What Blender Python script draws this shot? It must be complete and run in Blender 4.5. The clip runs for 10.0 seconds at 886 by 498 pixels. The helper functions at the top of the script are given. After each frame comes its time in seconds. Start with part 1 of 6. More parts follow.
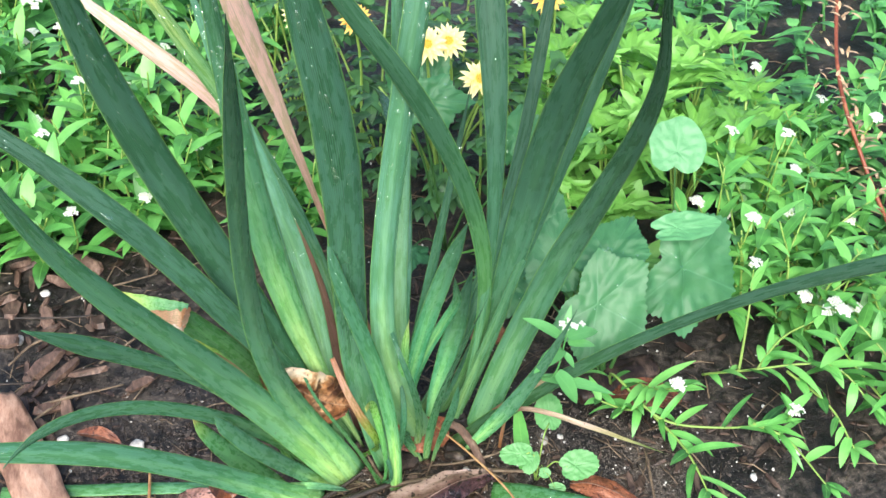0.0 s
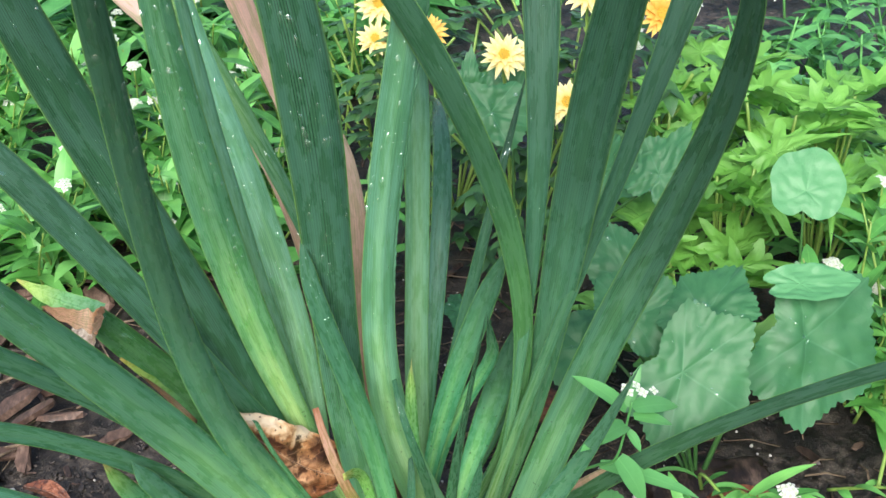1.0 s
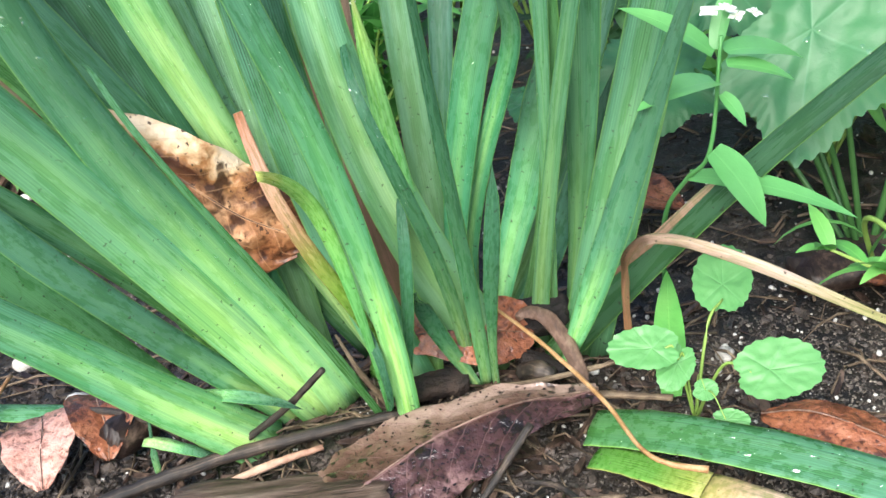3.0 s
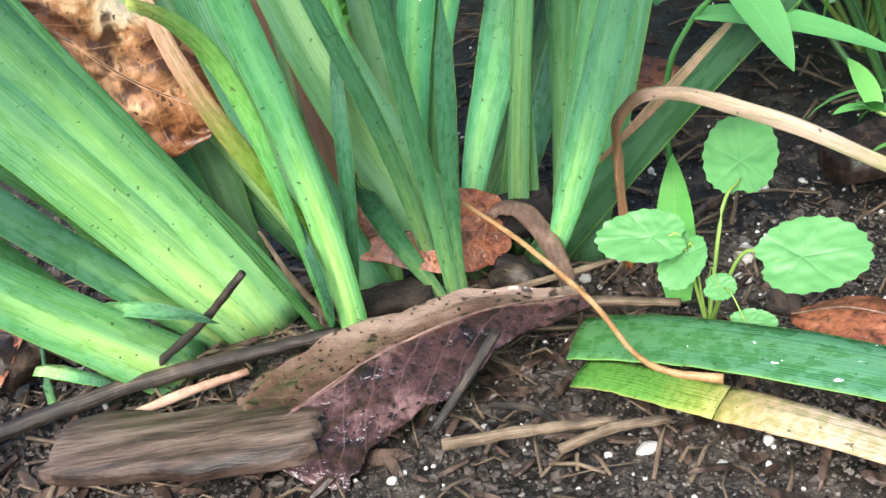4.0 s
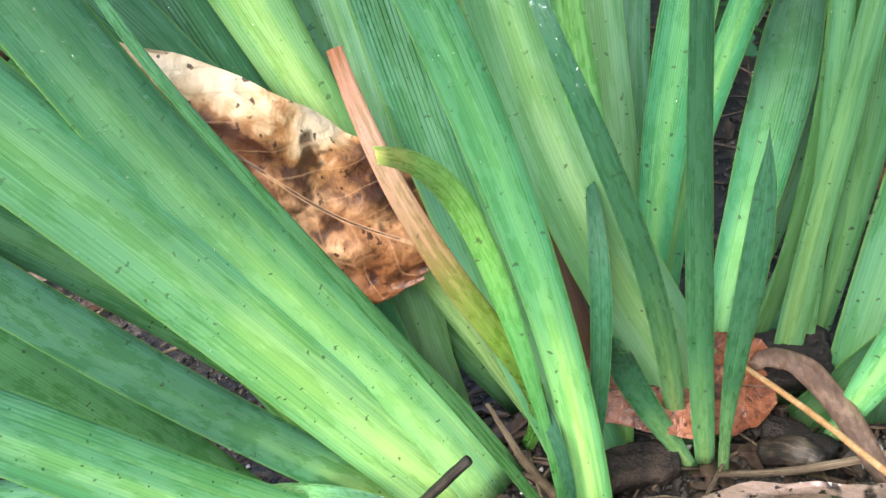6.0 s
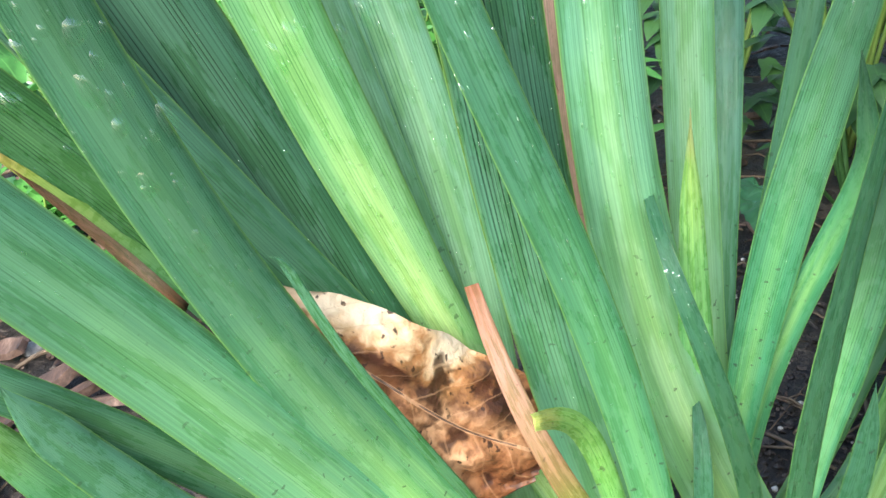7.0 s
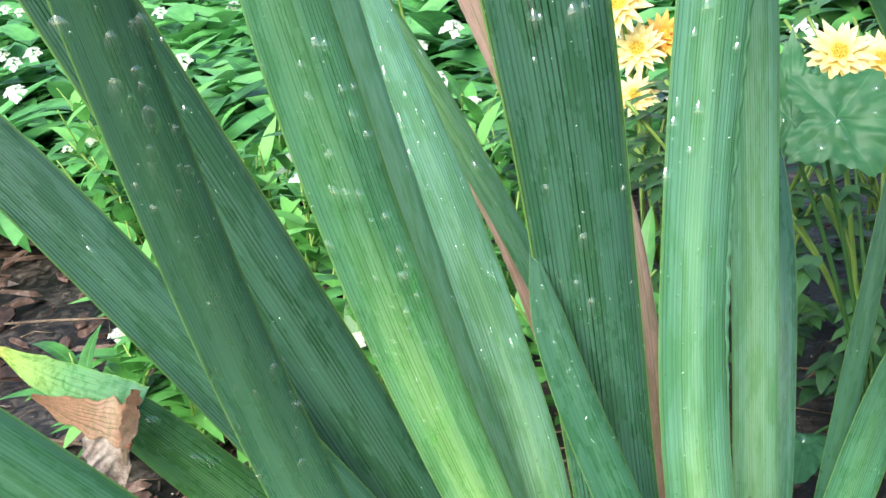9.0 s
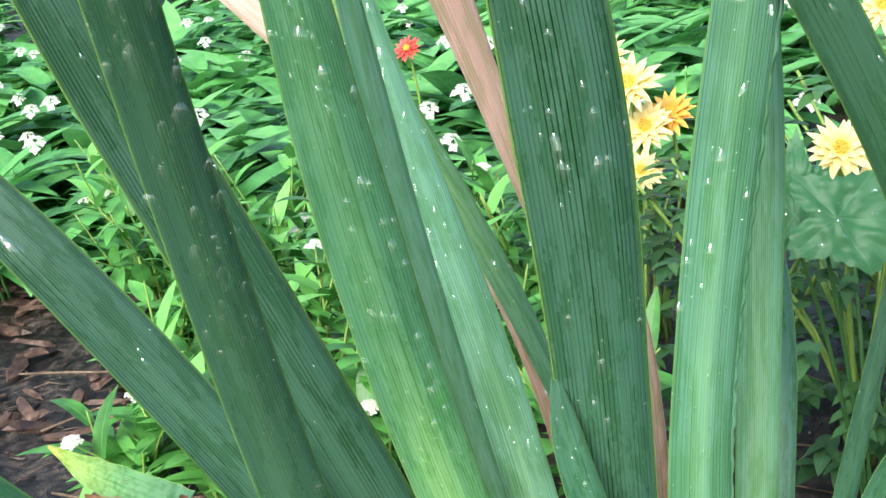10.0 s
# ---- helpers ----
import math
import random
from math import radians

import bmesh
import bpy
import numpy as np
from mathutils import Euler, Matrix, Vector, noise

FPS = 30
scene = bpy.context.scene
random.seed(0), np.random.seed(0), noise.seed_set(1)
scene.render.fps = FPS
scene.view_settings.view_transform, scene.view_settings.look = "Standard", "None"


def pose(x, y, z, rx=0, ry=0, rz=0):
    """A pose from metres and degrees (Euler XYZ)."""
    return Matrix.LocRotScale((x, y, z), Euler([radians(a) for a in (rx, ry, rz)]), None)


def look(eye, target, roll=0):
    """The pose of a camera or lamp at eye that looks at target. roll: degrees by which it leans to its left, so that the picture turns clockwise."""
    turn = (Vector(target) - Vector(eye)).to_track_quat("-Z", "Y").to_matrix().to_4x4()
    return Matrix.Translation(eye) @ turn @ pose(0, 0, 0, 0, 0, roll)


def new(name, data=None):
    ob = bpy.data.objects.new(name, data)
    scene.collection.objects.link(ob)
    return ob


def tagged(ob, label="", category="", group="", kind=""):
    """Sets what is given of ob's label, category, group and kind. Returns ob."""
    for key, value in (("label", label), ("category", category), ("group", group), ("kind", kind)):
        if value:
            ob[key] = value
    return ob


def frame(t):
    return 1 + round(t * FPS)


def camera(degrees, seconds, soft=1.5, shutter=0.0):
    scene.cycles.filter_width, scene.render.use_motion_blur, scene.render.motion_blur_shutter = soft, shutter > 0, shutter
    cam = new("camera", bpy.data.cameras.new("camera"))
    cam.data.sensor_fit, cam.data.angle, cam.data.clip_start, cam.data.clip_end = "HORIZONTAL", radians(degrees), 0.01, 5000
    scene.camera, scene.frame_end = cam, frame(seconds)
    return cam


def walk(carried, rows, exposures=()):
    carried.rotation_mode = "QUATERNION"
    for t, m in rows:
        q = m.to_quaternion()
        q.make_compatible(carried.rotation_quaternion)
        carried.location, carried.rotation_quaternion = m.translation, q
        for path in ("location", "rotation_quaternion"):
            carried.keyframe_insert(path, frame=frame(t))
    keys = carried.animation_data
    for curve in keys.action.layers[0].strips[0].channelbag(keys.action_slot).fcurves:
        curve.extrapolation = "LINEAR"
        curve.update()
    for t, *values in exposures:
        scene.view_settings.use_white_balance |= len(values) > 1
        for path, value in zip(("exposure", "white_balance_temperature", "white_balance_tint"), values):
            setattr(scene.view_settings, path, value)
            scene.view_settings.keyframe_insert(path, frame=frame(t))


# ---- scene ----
cam = camera(41.3, 10.0)
PATH = [
    (0, (-0.112, -0.65, 0.724), (0.283, 0.903, -0.473), -1.0),
    (0.5, (-0.033, -0.589, 0.672), (0.246, 1.026, -0.474), -0.2),
    (1, (-0.009, -0.53, 0.547), (0.154, 1.19, -0.46), -1.6),
    (1.5, (-0.001, -0.497, 0.426), (0.04, 1.269, -0.512), -4.4),
    (2, (0.012, -0.468, 0.373), (-0.021, 1.315, -0.531), -6.1),
    (2.5, (0.006, -0.433, 0.311), (-0.1, 1.35, -0.589), -8.2),
    (3, (0.064, -0.414, 0.277), (-0.074, 1.373, -0.61), -11.0),
    (3.2, (0.084, -0.405, 0.253), (-0.052, 1.382, -0.635), -11.9),
    (4.3, (0.074, -0.327, 0.199), (-0.132, 1.439, -0.717), -12.9),
    (4.5, (0.077, -0.314, 0.201), (-0.145, 1.446, -0.723), -13.2),
    (5, (0.075, -0.283, 0.211), (-0.197, 1.467, -0.717), -13.7),
    (5.2, (0.064, -0.274, 0.213), (-0.223, 1.472, -0.718), -13.9),
    (6.3, (0.008, -0.254, 0.226), (-0.229, 1.519, -0.668), -12.5),
    (6.5, (0.005, -0.255, 0.236), (-0.247, 1.525, -0.642), -12.0),
    (7, (-0.005, -0.257, 0.275), (-0.238, 1.533, -0.586), -11.0),
    (7.5, (-0.01, -0.261, 0.296), (-0.24, 1.553, -0.512), -10.3),
    (8, (-0.017, -0.271, 0.318), (-0.247, 1.564, -0.445), -9.6),
    (8.5, (-0.015, -0.279, 0.347), (-0.244, 1.572, -0.376), -9.5),
    (9, (-0.02, -0.287, 0.361), (-0.246, 1.577, -0.325), -9.0),
    (9.5, (-0.025, -0.294, 0.378), (-0.25, 1.583, -0.274), -8.4),
    (10, (-0.023, -0.302, 0.39), (-0.241, 1.585, -0.236), -7.5),
]
EXPOSURES = [(0.0, 1.44), (0.5, 1.32), (1.0, 1.10), (2.0, 1.29), (2.5, 1.48), (3.0, 1.55), (3.4, 1.55), (4.5, 1.55), (5.2, 1.52), (6.5, 1.57), (7.0, 1.66), (7.5, 1.61), (8.0, 1.51), (8.5, 1.44), (9.2, 1.38), (10.0, 1.33)]
walk(cam, [(t, look(e, g, r)) for t, e, g, r in PATH], exposures=EXPOSURES)

# ---- world and light: overcast daylight ----
world = bpy.data.worlds.new("overcast_sky")
scene.world = world
world.use_nodes = True
wn, wl = world.node_tree.nodes, world.node_tree.links
sky = wn.new("ShaderNodeTexSky")
sky.sky_type = "NISHITA"
sky.sun_disc = False
sky.sun_elevation = radians(41)
sky.sun_rotation = radians(196)
sky.air_density, sky.dust_density, sky.ozone_density = 1.0, 2.0, 1.0
wn["Background"].inputs["Strength"].default_value = 0.12
wl.new(sky.outputs["Color"], wn["Background"].inputs["Color"])

sun = new("sun", bpy.data.lights.new("sun", "SUN"))
sun.data.energy, sun.data.angle, sun.data.color = 2.2, radians(38), (1.0, 0.98, 0.94)
sun.matrix_basis = look((-0.6, -2.1, 1.9), (0, 0, 0))


# ---- materials ----
def mat_base(name):
    m = bpy.data.materials.new(name)
    m.use_nodes = True
    n, l = m.node_tree.nodes, m.node_tree.links
    return m, n, l, n["Principled BSDF"]


def ramp(n, stops):
    r = n.new("ShaderNodeValToRGB")
    r.color_ramp.elements[0].position, r.color_ramp.elements[0].color = stops[0][0], (*stops[0][1], 1)
    r.color_ramp.elements[1].position, r.color_ramp.elements[1].color = stops[-1][0], (*stops[-1][1], 1)
    for p, c in stops[1:-1]:
        e = r.color_ramp.elements.new(p)
        e.color = (*c, 1)
    return r


def noise_tex(n, l, vec, scale, detail=4.0, rough=0.55):
    t = n.new("ShaderNodeTexNoise")
    t.inputs["Scale"].default_value, t.inputs["Detail"].default_value = scale, detail
    t.inputs["Roughness"].default_value = rough
    if vec is not None:
        l.new(vec, t.inputs["Vector"])
    return t


def mix_rgb(n, l, kind, fac, a, b):
    x = n.new("ShaderNodeMix")
    x.data_type, x.blend_type = "RGBA", kind
    for sock, v in ((x.inputs[0], fac), (x.inputs[6], a), (x.inputs[7], b)):
        if hasattr(v, "links"):
            l.new(v, sock)
        elif isinstance(v, tuple):
            sock.default_value = (*v, 1)
        else:
            sock.default_value = v
    return x.outputs[2]


def math_node(n, l, op, a, b=0.0):
    x = n.new("ShaderNodeMath")
    x.operation = op
    for sock, v in ((x.inputs[0], a), (x.inputs[1], b)):
        if hasattr(v, "links"):
            l.new(v, sock)
        else:
            sock.default_value = v
    return x.outputs[0]


def thin_leaf(m, n, l, bsdf, colour, share):
    """Lets some light through a leaf."""
    tr = n.new("ShaderNodeBsdfTranslucent")
    l.new(colour, tr.inputs["Color"])
    mx = n.new("ShaderNodeMixShader")
    mx.inputs[0].default_value = share
    l.new(bsdf.outputs[0], mx.inputs[1])
    l.new(tr.outputs[0], mx.inputs[2])
    l.new(mx.outputs[0], n["Material Output"].inputs["Surface"])


def iris_material(name, stops, veins=22.0, rough=0.30, spots=0.5, vein_dark=0.56, share=0.13, cool=(1.11, 1.0, 1.40), streak=1.0, steady=0.5, mottle=0.6):
    """A strap leaf: paler streaks up its middle, parallel dark veins, damp and dry patches, specks of soil."""
    m, n, l, b = mat_base(name)
    if cool != (1, 1, 1):
        stops = [(q, tuple(v * (0.66 + 0.34 * min(1.0, c[1] / 0.60)) for v in c)) for q, c in stops]
    # the dark upper parts are bluer than the pale foot
    stops = [(q, (c[0] * cool[0], c[1] * cool[1], c[2] * (1 + (cool[2] - 1) * (1 - 0.9 * min(1.0, max(0.0, c[1] - 0.28) / 0.4))))) for q, c in stops]
    flank = []
    for q, c in stops:
        g = min(1.0, c[1] / 0.5) * streak
        flank.append((q, (c[0] * (1 - 0.60 * g), c[1] * (1 - 0.36 * g), c[2] * (1 - 0.18 * g))))
    uv = n.new("ShaderNodeUVMap")
    sep = n.new("ShaderNodeSeparateXYZ")
    l.new(uv.outputs[0], sep.inputs[0])
    x, y = sep.outputs[0], sep.outputs[1]
    info = n.new("ShaderNodeObjectInfo")
    rnd = info.outputs["Random"]
    geo = n.new("ShaderNodeNewGeometry")

    def mul(a, k):
        return math_node(n, l, "MULTIPLY", a, k)

    def add(a, k):
        return math_node(n, l, "ADD", a, k)

    def sub(a, k):
        return math_node(n, l, "SUBTRACT", a, k)

    def stretched(kx, ky, kz):
        c = n.new("ShaderNodeCombineXYZ")
        l.new(mul(x, kx), c.inputs[0])
        l.new(mul(y, ky), c.inputs[1])
        l.new(mul(rnd, kz), c.inputs[2])
        return c.outputs[0]

    def spread(v, a, z, lo, hi):
        r = n.new("ShaderNodeMapRange")
        r.interpolation_type = "SMOOTHSTEP"
        l.new(v, r.inputs[0])
        for k, q in zip((1, 2, 3, 4), (a, z, lo, hi)):
            r.inputs[k].default_value = q
        return r.outputs[0]

    low = noise_tex(n, l, geo.outputs["Position"], 22.0, 3.0)
    along = add(y, add(mul(sub(low.outputs[0], 0.5), 0.20), mul(sub(rnd, 0.5), 0.10)))
    c_mid, c_side = ramp(n, stops), ramp(n, flank)
    l.new(along, c_mid.inputs[0])
    l.new(along, c_side.inputs[0])
    # streaks: strongest up the middle of the blade
    broad = noise_tex(n, l, stretched(5.5, 0.7, 37.0), 1.0, 2.0, 0.6)
    off = math_node(n, l, "ABSOLUTE", sub(x, 0.46))
    mask = spread(add(sub(0.55, mul(off, 1.1)), mul(sub(broad.outputs[0], 0.5), 1.1)), 0.0, 0.72, 0.0, 1.0)
    c0 = mix_rgb(n, l, "MIX", mask, c_side.outputs[0], c_mid.outputs[0])
    fib = noise_tex(n, l, stretched(70.0, 1.6, 53.0), 1.0, 2.0, 0.6)
    fr = ramp(n, [(0.30, (0.78, 0.80, 0.80)), (0.70, (1.18, 1.15, 1.17))])
    l.new(fib.outputs[0], fr.inputs[0])
    c0 = mix_rgb(n, l, "MULTIPLY", 1.0, c0, fr.outputs[0])
    tone = spread(math_node(n, l, "FRACT", mul(rnd, 7.31)), 0.0, 1.0, 0.90, 1.16)
    grey = n.new("ShaderNodeCombineColor")
    for k in range(3):
        l.new(tone, grey.inputs[k])
    c0 = mix_rgb(n, l, "MULTIPLY", 1.0, c0, grey.outputs[0])
    # parallel veins, drawn together in groups, fading in and out
    sway = noise_tex(n, l, stretched(3.0, 0.5, 71.0), 1.0, 1.0)
    across = add(mul(x, veins), mul(sway.outputs[0], 3.0))
    wave = math_node(n, l, "ABSOLUTE", sub(math_node(n, l, "FRACT", across), 0.5))
    each = n.new("ShaderNodeTexWhiteNoise")
    each.noise_dimensions = "1D"
    l.new(add(math_node(n, l, "FLOOR", across), mul(rnd, 97.0)), each.inputs["W"])
    line = mul(spread(wave, 0.03, 0.19, 1.0, 0.0), spread(each.outputs["Value"], 0.1, 0.8, 0.40, 1.0))
    reach = noise_tex(n, l, stretched(2.6, 3.2, 19.0), 1.0, 2.0)
    own = spread(math_node(n, l, "FRACT", mul(rnd, 13.7)), 0.0, 1.0, steady, 1.0)
    lines = mul(mul(mul(line, spread(reach.outputs[0], 0.34, 0.52, 0.42, 1.0)), own), spread(y, 0.06, 0.50 if steady < 0.8 else 0.34, 0.12, 1.0))
    c1 = mix_rgb(n, l, "MULTIPLY", lines, c0, (vein_dark * 0.8, vein_dark * 1.12, vein_dark))
    # dry, waxy patches and damp, deeper ones
    bl = noise_tex(n, l, stretched(3.4, 16.0, 91.0), 1.4, 4.0, 0.62)
    damp = spread(bl.outputs[0], 0.40, 0.58, 0.0, 1.0)
    tint = ramp(n, [(0.0, (0.66, 0.78, 0.56)), (1.0, (1.14, 1.10, 1.18))])
    l.new(damp, tint.inputs[0])
    c2 = mix_rgb(n, l, "MULTIPLY", mottle, c1, tint.outputs[0])
    # thin pale edge, soil specks
    edge = math_node(n, l, "POWER", mul(math_node(n, l, "ABSOLUTE", sub(x, 0.5)), 2.0), 30.0)
    c2 = mix_rgb(n, l, "MIX", mul(edge, 0.75), c2, (0.24, 0.46, 0.09) if cool != (1, 1, 1) else stops[-1][1])
    sp = noise_tex(n, l, geo.outputs["Position"], 460.0, 1.0)
    spr = spread(sp.outputs[0], 0.712, 0.745, 0.0, spots + 0.2)
    low_down = n.new("ShaderNodeSeparateXYZ")
    l.new(geo.outputs["Position"], low_down.inputs[0])
    c3 = mix_rgb(n, l, "MIX", mul(spr, spread(low_down.outputs[2], 0.06, 0.22, 1.0, 0.1)), c2, (0.02, 0.018, 0.012))
    l.new(c3, b.inputs["Base Color"])
    l.new(spread(damp, 0.0, 1.0, rough - 0.09, rough + 0.14), b.inputs["Roughness"])
    b.inputs["Specular IOR Level"].default_value = 0.32
    bump = n.new("ShaderNodeBump")
    bump.inputs["Strength"].default_value, bump.inputs["Distance"].default_value = 0.6, 0.0005
    l.new(sub(mul(fib.outputs[0], 0.5), mul(lines, 0.6)), bump.inputs["Height"])
    l.new(bump.outputs[0], b.inputs["Normal"])
    thin_leaf(m, n, l, b, c3, share)
    return m


DARK_END = [(0.56, (0.046, 0.150, 0.060)), (1.0, (0.027, 0.096, 0.037))]
GREEN = iris_material("iris_green", [(0.0, (0.36, 0.60, 0.18)), (0.08, (0.27, 0.50, 0.15)), (0.20, (0.13, 0.33, 0.12)), (0.38, (0.085, 0.25, 0.10))] + DARK_END)
BRIGHT = iris_material("iris_bright_base", [(0.0, (0.38, 0.75, 0.24)), (0.10, (0.31, 0.70, 0.21)), (0.22, (0.22, 0.52, 0.15)), (0.36, (0.11, 0.32, 0.11)), (0.58, (0.075, 0.225, 0.082)), (1.0, (0.031, 0.108, 0.042))], mottle=0.3)
LOWLEAF = iris_material("iris_low_leaf", [(0.0, (0.45, 0.76, 0.23)), (0.10, (0.36, 0.70, 0.19)), (0.21, (0.19, 0.47, 0.14)), (0.34, (0.10, 0.29, 0.10)), (0.70, (0.095, 0.28, 0.10)), (1.0, (0.085, 0.25, 0.095))])
LOWTIP = iris_material("iris_low_yellow_tip", [(0.0, (0.36, 0.64, 0.18)), (0.25, (0.16, 0.45, 0.13)), (0.70, (0.12, 0.40, 0.12)), (0.88, (0.22, 0.45, 0.09)), (0.95, (0.48, 0.46, 0.12)), (1.0, (0.55, 0.38, 0.18))], streak=0.4, vein_dark=0.5)
TIPPED = iris_material("iris_yellow_tip", [(0.0, (0.34, 0.66, 0.18)), (0.55, (0.17, 0.50, 0.13)), (0.80, (0.20, 0.50, 0.12)), (0.94, (0.30, 0.54, 0.12)), (1.0, (0.56, 0.48, 0.20))], veins=7, vein_dark=0.6, streak=0.5)
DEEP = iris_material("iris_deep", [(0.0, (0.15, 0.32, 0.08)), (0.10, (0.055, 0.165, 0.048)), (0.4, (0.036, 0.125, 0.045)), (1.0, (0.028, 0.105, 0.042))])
PALE = iris_material("iris_pale", [(0.0, (0.50, 0.80, 0.27)), (0.32, (0.45, 0.79, 0.25)), (0.46, (0.27, 0.62, 0.19)), (0.60, (0.135, 0.39, 0.125)), (0.80, (0.080, 0.25, 0.085)), (1.0, (0.036, 0.125, 0.048))], streak=0.7, vein_dark=0.45, mottle=0.45)
SHOOT = iris_material("iris_pale_shoot", [(0.0, (0.22, 0.44, 0.13)), (0.14, (0.26, 0.60, 0.18)), (0.36, (0.23, 0.59, 0.18)), (0.50, (0.14, 0.45, 0.13)), (0.64, (0.11, 0.33, 0.10)), (0.80, (0.075, 0.23, 0.08)), (1.0, (0.036, 0.125, 0.048))], streak=1.1, vein_dark=0.4, mottle=0.3)
VEINED = iris_material("iris_veined", [(0.0, (0.24, 0.48, 0.14)), (0.10, (0.17, 0.41, 0.13)), (0.24, (0.105, 0.30, 0.105)), (0.40, (0.068, 0.205, 0.080)), (0.60, (0.048, 0.155, 0.062)), (1.0, (0.031, 0.108, 0.042))], vein_dark=0.13, steady=0.85)
LIT = iris_material("iris_lit", [(0.0, (0.13, 0.32, 0.08)), (0.20, (0.11, 0.33, 0.08)), (0.36, (0.09, 0.29, 0.07)), (0.52, (0.045, 0.155, 0.055)), (1.0, (0.045, 0.15, 0.055))], veins=9.0, vein_dark=0.6, streak=0.4, mottle=0.4, share=0.2)
WAXY = iris_material("iris_waxy", [(0.0, (0.22, 0.44, 0.14)), (0.3, (0.27, 0.57, 0.25)), (0.6, (0.19, 0.48, 0.22)), (1.0, (0.075, 0.24, 0.105))], rough=0.42, streak=0.5, vein_dark=0.5)
YOUNG = iris_material("iris_young", [(0.0, (0.30, 0.50, 0.14)), (0.10, (0.18, 0.40, 0.10)), (0.26, (0.075, 0.25, 0.072)), (0.6, (0.058, 0.21, 0.072)), (1.0, (0.050, 0.175, 0.064))], veins=9.0, vein_dark=0.6, mottle=0.35)
FRESH = iris_material("iris_fresh", [(0.0, (0.38, 0.66, 0.17)), (0.13, (0.28, 0.58, 0.14)), (0.27, (0.12, 0.38, 0.10)), (0.6, (0.058, 0.21, 0.072)), (1.0, (0.050, 0.175, 0.064))], veins=11.0, vein_dark=0.6, mottle=0.45)
SILVER = iris_material("iris_silver", [(0.0, (0.26, 0.48, 0.16)), (0.20, (0.27, 0.54, 0.19)), (0.34, (0.16, 0.40, 0.15)), (0.52, (0.095, 0.275, 0.105)), (0.78, (0.07, 0.21, 0.082)), (1.0, (0.034, 0.11, 0.045))], rough=0.40, streak=0.8)
CUTGREEN = iris_material("iris_cut_green", [(0.0, (0.36, 0.64, 0.18)), (0.3, (0.17, 0.44, 0.11)), (0.7, (0.12, 0.36, 0.09)), (1.0, (0.15, 0.42, 0.10))], streak=0.5, vein_dark=0.34, steady=0.7)
YELLOWING = iris_material("iris_yellowing", [(0.0, (0.36, 0.60, 0.18)), (0.4, (0.11, 0.32, 0.12)), (0.75, (0.18, 0.40, 0.09)), (1.0, (0.56, 0.54, 0.10))])
FOLDED = iris_material("iris_folded", [(0.0, (0.08, 0.26, 0.09)), (0.45, (0.13, 0.36, 0.09)), (0.85, (0.30, 0.48, 0.08)), (1.0, (0.52, 0.44, 0.09))], veins=6.0, streak=0.3, vein_dark=0.7)
OLD = iris_material("iris_stub", [(0.0, (0.10, 0.28, 0.05)), (0.40, (0.18, 0.34, 0.05)), (0.60, (0.18, 0.23, 0.045)), (0.72, (0.30, 0.18, 0.08)), (0.86, (0.40, 0.23, 0.15)), (1.0, (0.36, 0.15, 0.09))], veins=8, spots=0.3, share=0.08, vein_dark=0.75, cool=(1, 1, 1), streak=0.0)
STRAW_BROWN = iris_material("iris_dry_brown", [(0.0, (0.16, 0.08, 0.045)), (0.5, (0.28, 0.18, 0.12)), (0.75, (0.36, 0.25, 0.17)), (1.0, (0.46, 0.34, 0.24))], veins=9, rough=0.6, spots=0.25, vein_dark=0.7, share=0.15, cool=(1, 1, 1), streak=0.0)
STRAW = iris_material("iris_dry", [(0.0, (0.24, 0.11, 0.07)), (0.3, (0.40, 0.23, 0.16)), (0.48, (0.62, 0.44, 0.34)), (0.62, (0.66, 0.45, 0.36)), (1.0, (0.74, 0.56, 0.47))], veins=12, rough=0.6, spots=0.25, vein_dark=0.75, share=0.22, cool=(1, 1, 1), streak=0.0)
DRYEND = iris_material("iris_dry_end", [(0.0, (0.34, 0.30, 0.09)), (0.2, (0.40, 0.30, 0.15)), (0.5, (0.52, 0.40, 0.27)), (1.0, (0.36, 0.24, 0.14))], veins=8, rough=0.55, share=0.15, vein_dark=0.55, cool=(1, 1, 1), streak=0.0, mottle=0.8)
CURL = iris_material("iris_curl", [(0.0, (0.10, 0.34, 0.10)), (0.5, (0.16, 0.44, 0.11)), (0.8, (0.30, 0.60, 0.13)), (0.94, (0.40, 0.62, 0.14)), (1.0, (0.56, 0.55, 0.13))], veins=7, spots=0.5, vein_dark=0.8, cool=(0.95, 1, 1.05), streak=0.3, mottle=0.4)
MIDGREEN = iris_material("iris_mid_green", [(0.0, (0.22, 0.44, 0.12)), (0.10, (0.17, 0.40, 0.11)), (0.22, (0.11, 0.31, 0.10)), (0.38, (0.075, 0.235, 0.088))] + DARK_END, vein_dark=0.28, steady=0.8, mottle=0.4)
LYING = iris_material("iris_lying", [(0.0, (0.085, 0.25, 0.05)), (0.4, (0.095, 0.28, 0.075)), (1.0, (0.12, 0.33, 0.12))], veins=10, vein_dark=0.9, mottle=0.9)
LYING_YELLOW = iris_material("iris_lying_yellow", [(0.0, (0.07, 0.20, 0.035)), (0.6, (0.11, 0.25, 0.04)), (0.9, (0.27, 0.32, 0.06)), (1.0, (0.40, 0.38, 0.11))], veins=10, vein_dark=0.85, cool=(1, 1, 1), streak=0.2)
